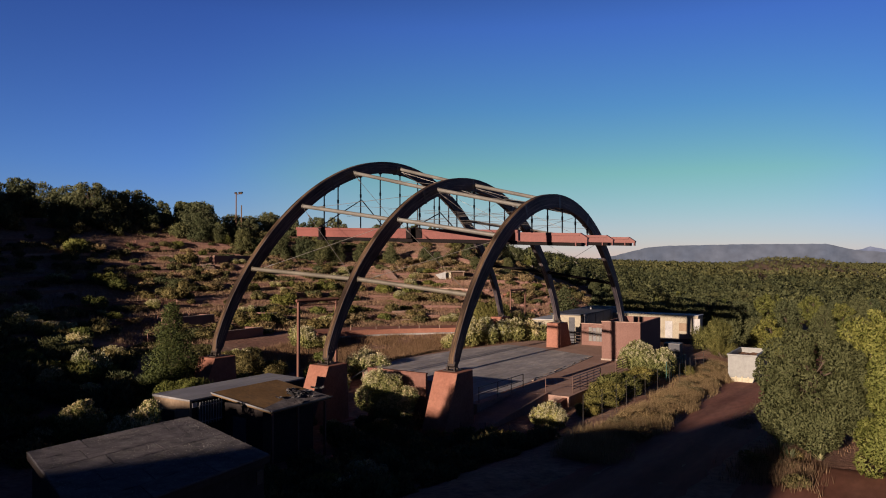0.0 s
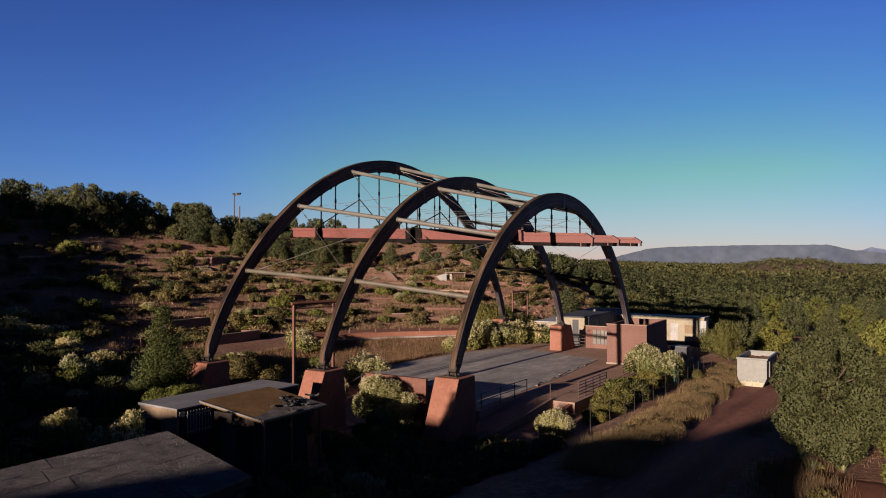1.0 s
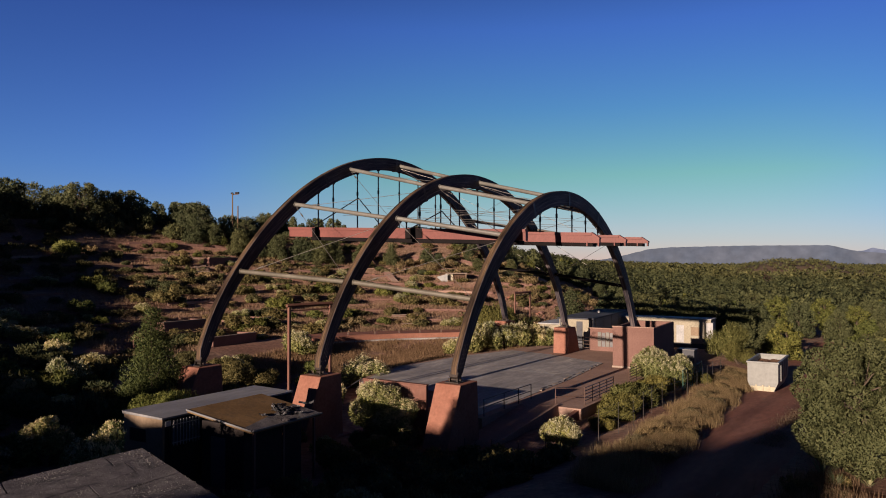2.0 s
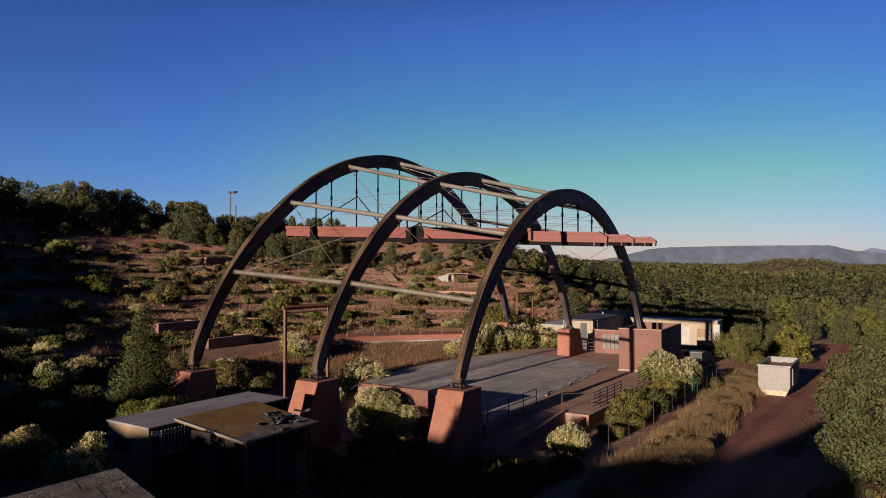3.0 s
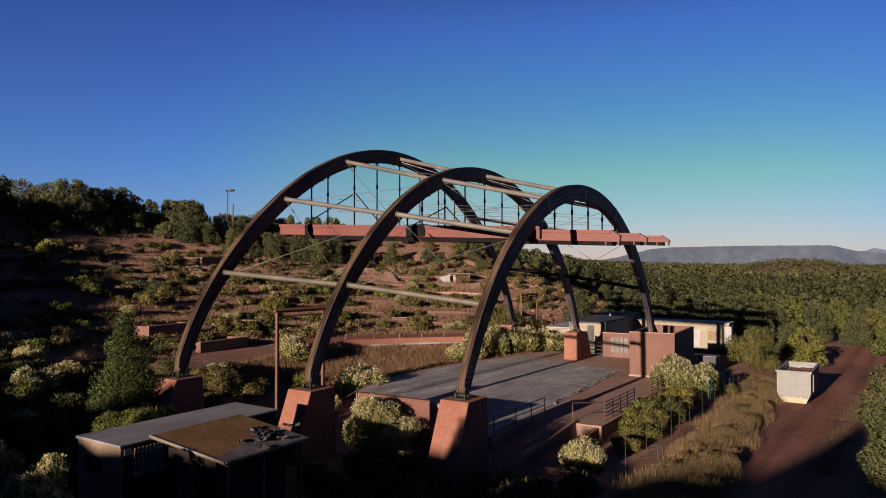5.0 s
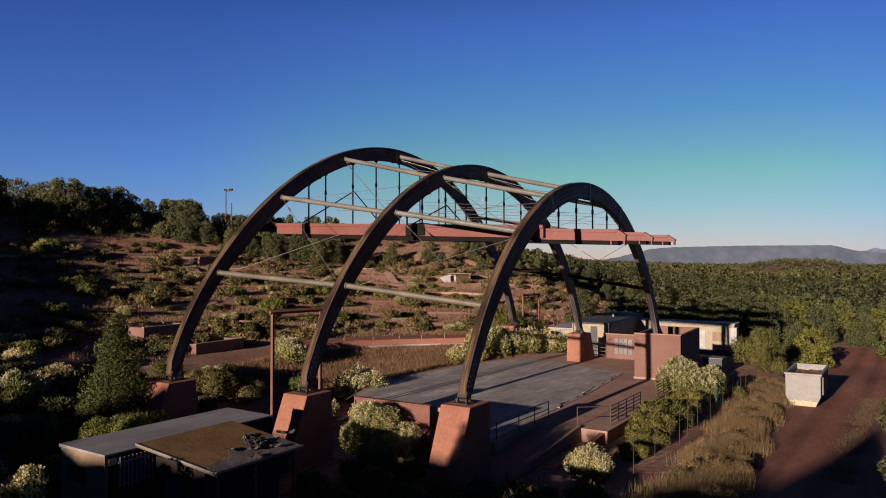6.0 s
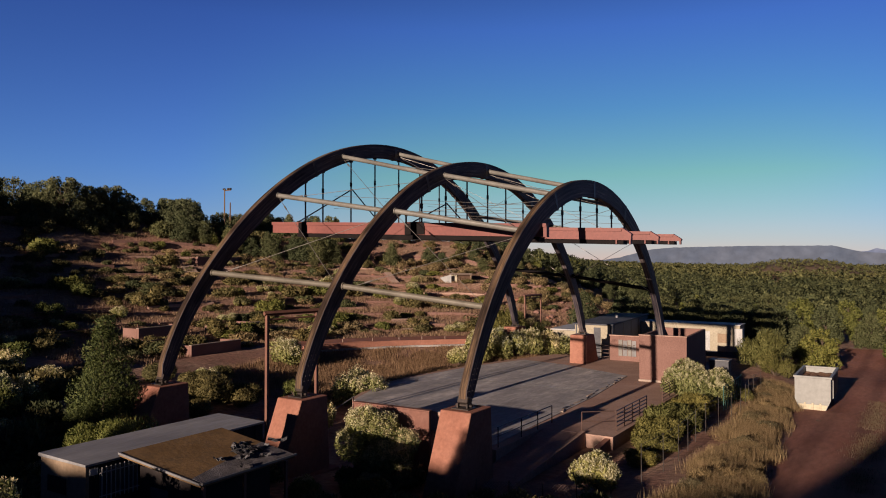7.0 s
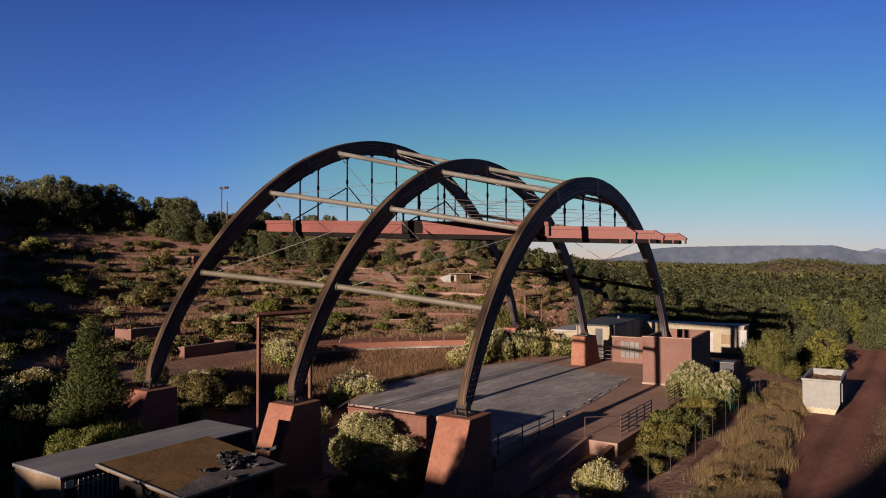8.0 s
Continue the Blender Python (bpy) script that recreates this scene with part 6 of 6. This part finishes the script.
# sword-leaved yuccas under the juniper by the road
for x, y, s in ((19.0, 0.3, 1.7), (20.7, 0.2, 1.8), (19.6, -1.1, 1.1)):
    b = bmesh.new()
    for i in range(46):
        a, e = rnd.uniform(0, 6.28), rnd.uniform(0.35, 1.35)
        l = rnd.uniform(0.55, 0.85) * s
        d = Vector((math.cos(a) * math.cos(e), math.sin(a) * math.cos(e), math.sin(e)))
        w = Vector((-math.sin(a), math.cos(a), 0)) * 0.022
        p, q, t = d * 0.06, d * l * 0.55, d * l + Vector((0, 0, -0.06))
        vs = [b.verts.new(v) for v in (p - w, p + w, q + w, q - w, t)]
        b.faces.new(vs[:4]), b.faces.new((vs[3], vs[2], vs[4]))
    e = thing("yucca", "pale green sword-leaved yucca beside the road", "yucca", at=(x, y, land(x, y)), group="yuccas")
    part("leaf_rosette", b, M["agave"], e)
    part("stump", rod((0, 0, -0.2), (0, 0, 0.12), 0.09, 7), M["wood"], e)


def blades(name, n, place, h0, h1, w, label, mat="grass", seed=1):
    """Dry grass: thin leaning blades over a stretch of ground."""
    r = random.Random(seed)
    v, f = [], []
    while len(f) < n:
        x, y = place(r)
        if noise.noise((x * 0.35, y * 0.35, seed)) < r.uniform(-0.45, 0.25):
            continue
        z = land(x, y) - 0.05
        for _ in range(3):
            a = r.uniform(0, 6.28)
            h = r.uniform(h0, h1)
            dx, dy = math.cos(a) * w, math.sin(a) * w
            ox, oy = x + r.uniform(-0.12, 0.12), y + r.uniform(-0.12, 0.12)
            k = len(v)
            v += [(ox - dx, oy - dy, z), (ox + dx, oy + dy, z), (ox + r.uniform(-0.3, 0.3) * h, oy + r.uniform(-0.3, 0.3) * h, z + h)]
            f.append((k, k + 1, k + 2))
    solid(name, raw(name, v, f), M[mat], label, "grass", kind="stuff")


def bank_place(r):
    """A ragged ridge of tufts that thins out towards the road and the ditch."""
    while True:
        y, off = r.uniform(-7, 40), r.gauss(0.0, 0.72)
        x = 11.5 - 0.07 * y + off + 0.25 * math.sin(y * 0.7)
        tuft = noise.noise((x * 1.6, y * 1.1, 5.0)) + 0.6 * noise.noise((x * 4.0, y * 3.0, 9.0))
        if tuft > r.uniform(-0.75, 0.2) + 0.22 * abs(off) and abs(off) < 1.9:
            return x, y


blades("bank_grass", 150000, bank_place, 0.16, 0.72, 0.009, "tall dry tan grass on the road bank", mat="bank_grass", seed=2)


def lawn_place(r):
    while True:
        x, y = bowl(r.uniform(8.0, 22.4), r.uniform(-40, 74))
        if x < -16.6 or (y > 41 and x < -13) or (x < -13.6 and (y < 10 or y > 36)):
            return x, y


blades("lawn_grass", 60000, lawn_place, 0.2, 0.6, 0.016, "brown dry grass between the stage and the seats", seed=3)
blades("slope_grass", 190000, lambda r: bowl(r.uniform(27, 92), r.uniform(-30, 84)), 0.15, 0.55, 0.022, "dry grass on the terraced hillside", mat="slope_grass", seed=4)
blades("verge_grass", 12000, lambda r: (r.uniform(17.6, 27), r.uniform(2, 50)), 0.1, 0.3, 0.013, "dry grass on the road verge", seed=5)

blades("road_edge_grass", 15000, lambda r: (r.gauss(16.1, 0.5), r.uniform(6, 38)), 0.06, 0.24, 0.014, "thin dry grass along the edge of the road", seed=7)
blades("verge_tufts", 5000, lambda r: (r.gauss(19.5, 0.7), r.uniform(-7, 0.5)), 0.25, 0.65, 0.014, "tan grass tufts on the road verge", seed=6)

# far woodland, more trees than one could count: fine crowns first, coarser ones farther off
def woodland(name, seed, cx, cy, k, leaf, label):
    rng = np.random.default_rng(seed)
    n = len(cx)
    cz = np.array([ground_z(x, y) for x, y in zip(cx, cy)])
    far = np.hypot(cx - 22, cy + 35)
    on_hill = np.hypot((cx + 48) / 62, (cy - 575) / 120) < 1.1
    hh = (2.4 + 4.6 * rng.random(n) ** 1.4) * np.where(on_hill, 0.42, 1.0) * (1 + far / 2600)
    rr = hh * rng.uniform(0.38, 0.58, n)
    # each crown is a handful of lobes round its middle
    lobes = 7
    lo = rng.normal(size=(n, lobes, 3))
    lo /= np.linalg.norm(lo, axis=2)[..., None]
    lo[..., 2] *= 0.75
    pick = rng.integers(0, lobes, (n, k))
    mid = np.take_along_axis(lo, pick[..., None].repeat(3, 2), 1) * 0.52
    d = rng.normal(size=(n, k, 3))
    d /= np.linalg.norm(d, axis=2)[..., None]
    size = np.stack([rr, rr, hh * 0.5], 1)[:, None, :]
    c = np.stack([cx, cy, cz + hh * 0.5], 1)[:, None, :] + (mid + d * 0.55 * (0.9 + 0.16 * rng.random((n, k, 1)))) * size
    c, out = c.reshape(-1, 3), (d * 0.75 + mid * 0.8).reshape(-1, 3)
    out /= np.linalg.norm(out, axis=1)[:, None] + 1e-9
    m = len(c)
    ax = out * 0.4 + rng.normal(size=(m, 3))
    ax /= np.linalg.norm(ax, axis=1)[:, None]
    sd = np.cross(ax, rng.normal(size=(m, 3)))
    sd /= np.linalg.norm(sd, axis=1)[:, None]
    sz = (np.repeat(rr, k) * leaf * (0.7 + 0.6 * rng.random(m)))[:, None]
    v = np.stack([c - ax * sz - sd * sz * 0.8, c + sd * sz * 0.8 - ax * sz, c + ax * sz * 1.2], 1)
    solid(name, triangle_mesh(name, v, out, 0.15), M["forest"], label, "woodland", kind="stuff")


rng = np.random.default_rng(9)
hd = np.radians(rng.uniform(-3, 30, 1500))
ds = 185 + 260 * rng.random(1500) ** 0.9
woodland("near_woodland", 91, 22 - ds * np.sin(hd), -35 + ds * np.cos(hd), 330, 0.085, "olive juniper woodland on the plain")
hd = np.radians(rng.uniform(-6, 30, 4200))
ds = 430 + 1700 * rng.random(4200) ** 1.5
hill = rng.normal(size=(2, 900))
woodland("far_woodland", 92, np.append(22 - ds * np.sin(hd), -48 + 50 * hill[0]), np.append(-35 + ds * np.cos(hd), 535 + 60 * hill[1]), 70, 0.17, "endless olive juniper woodland towards the horizon")
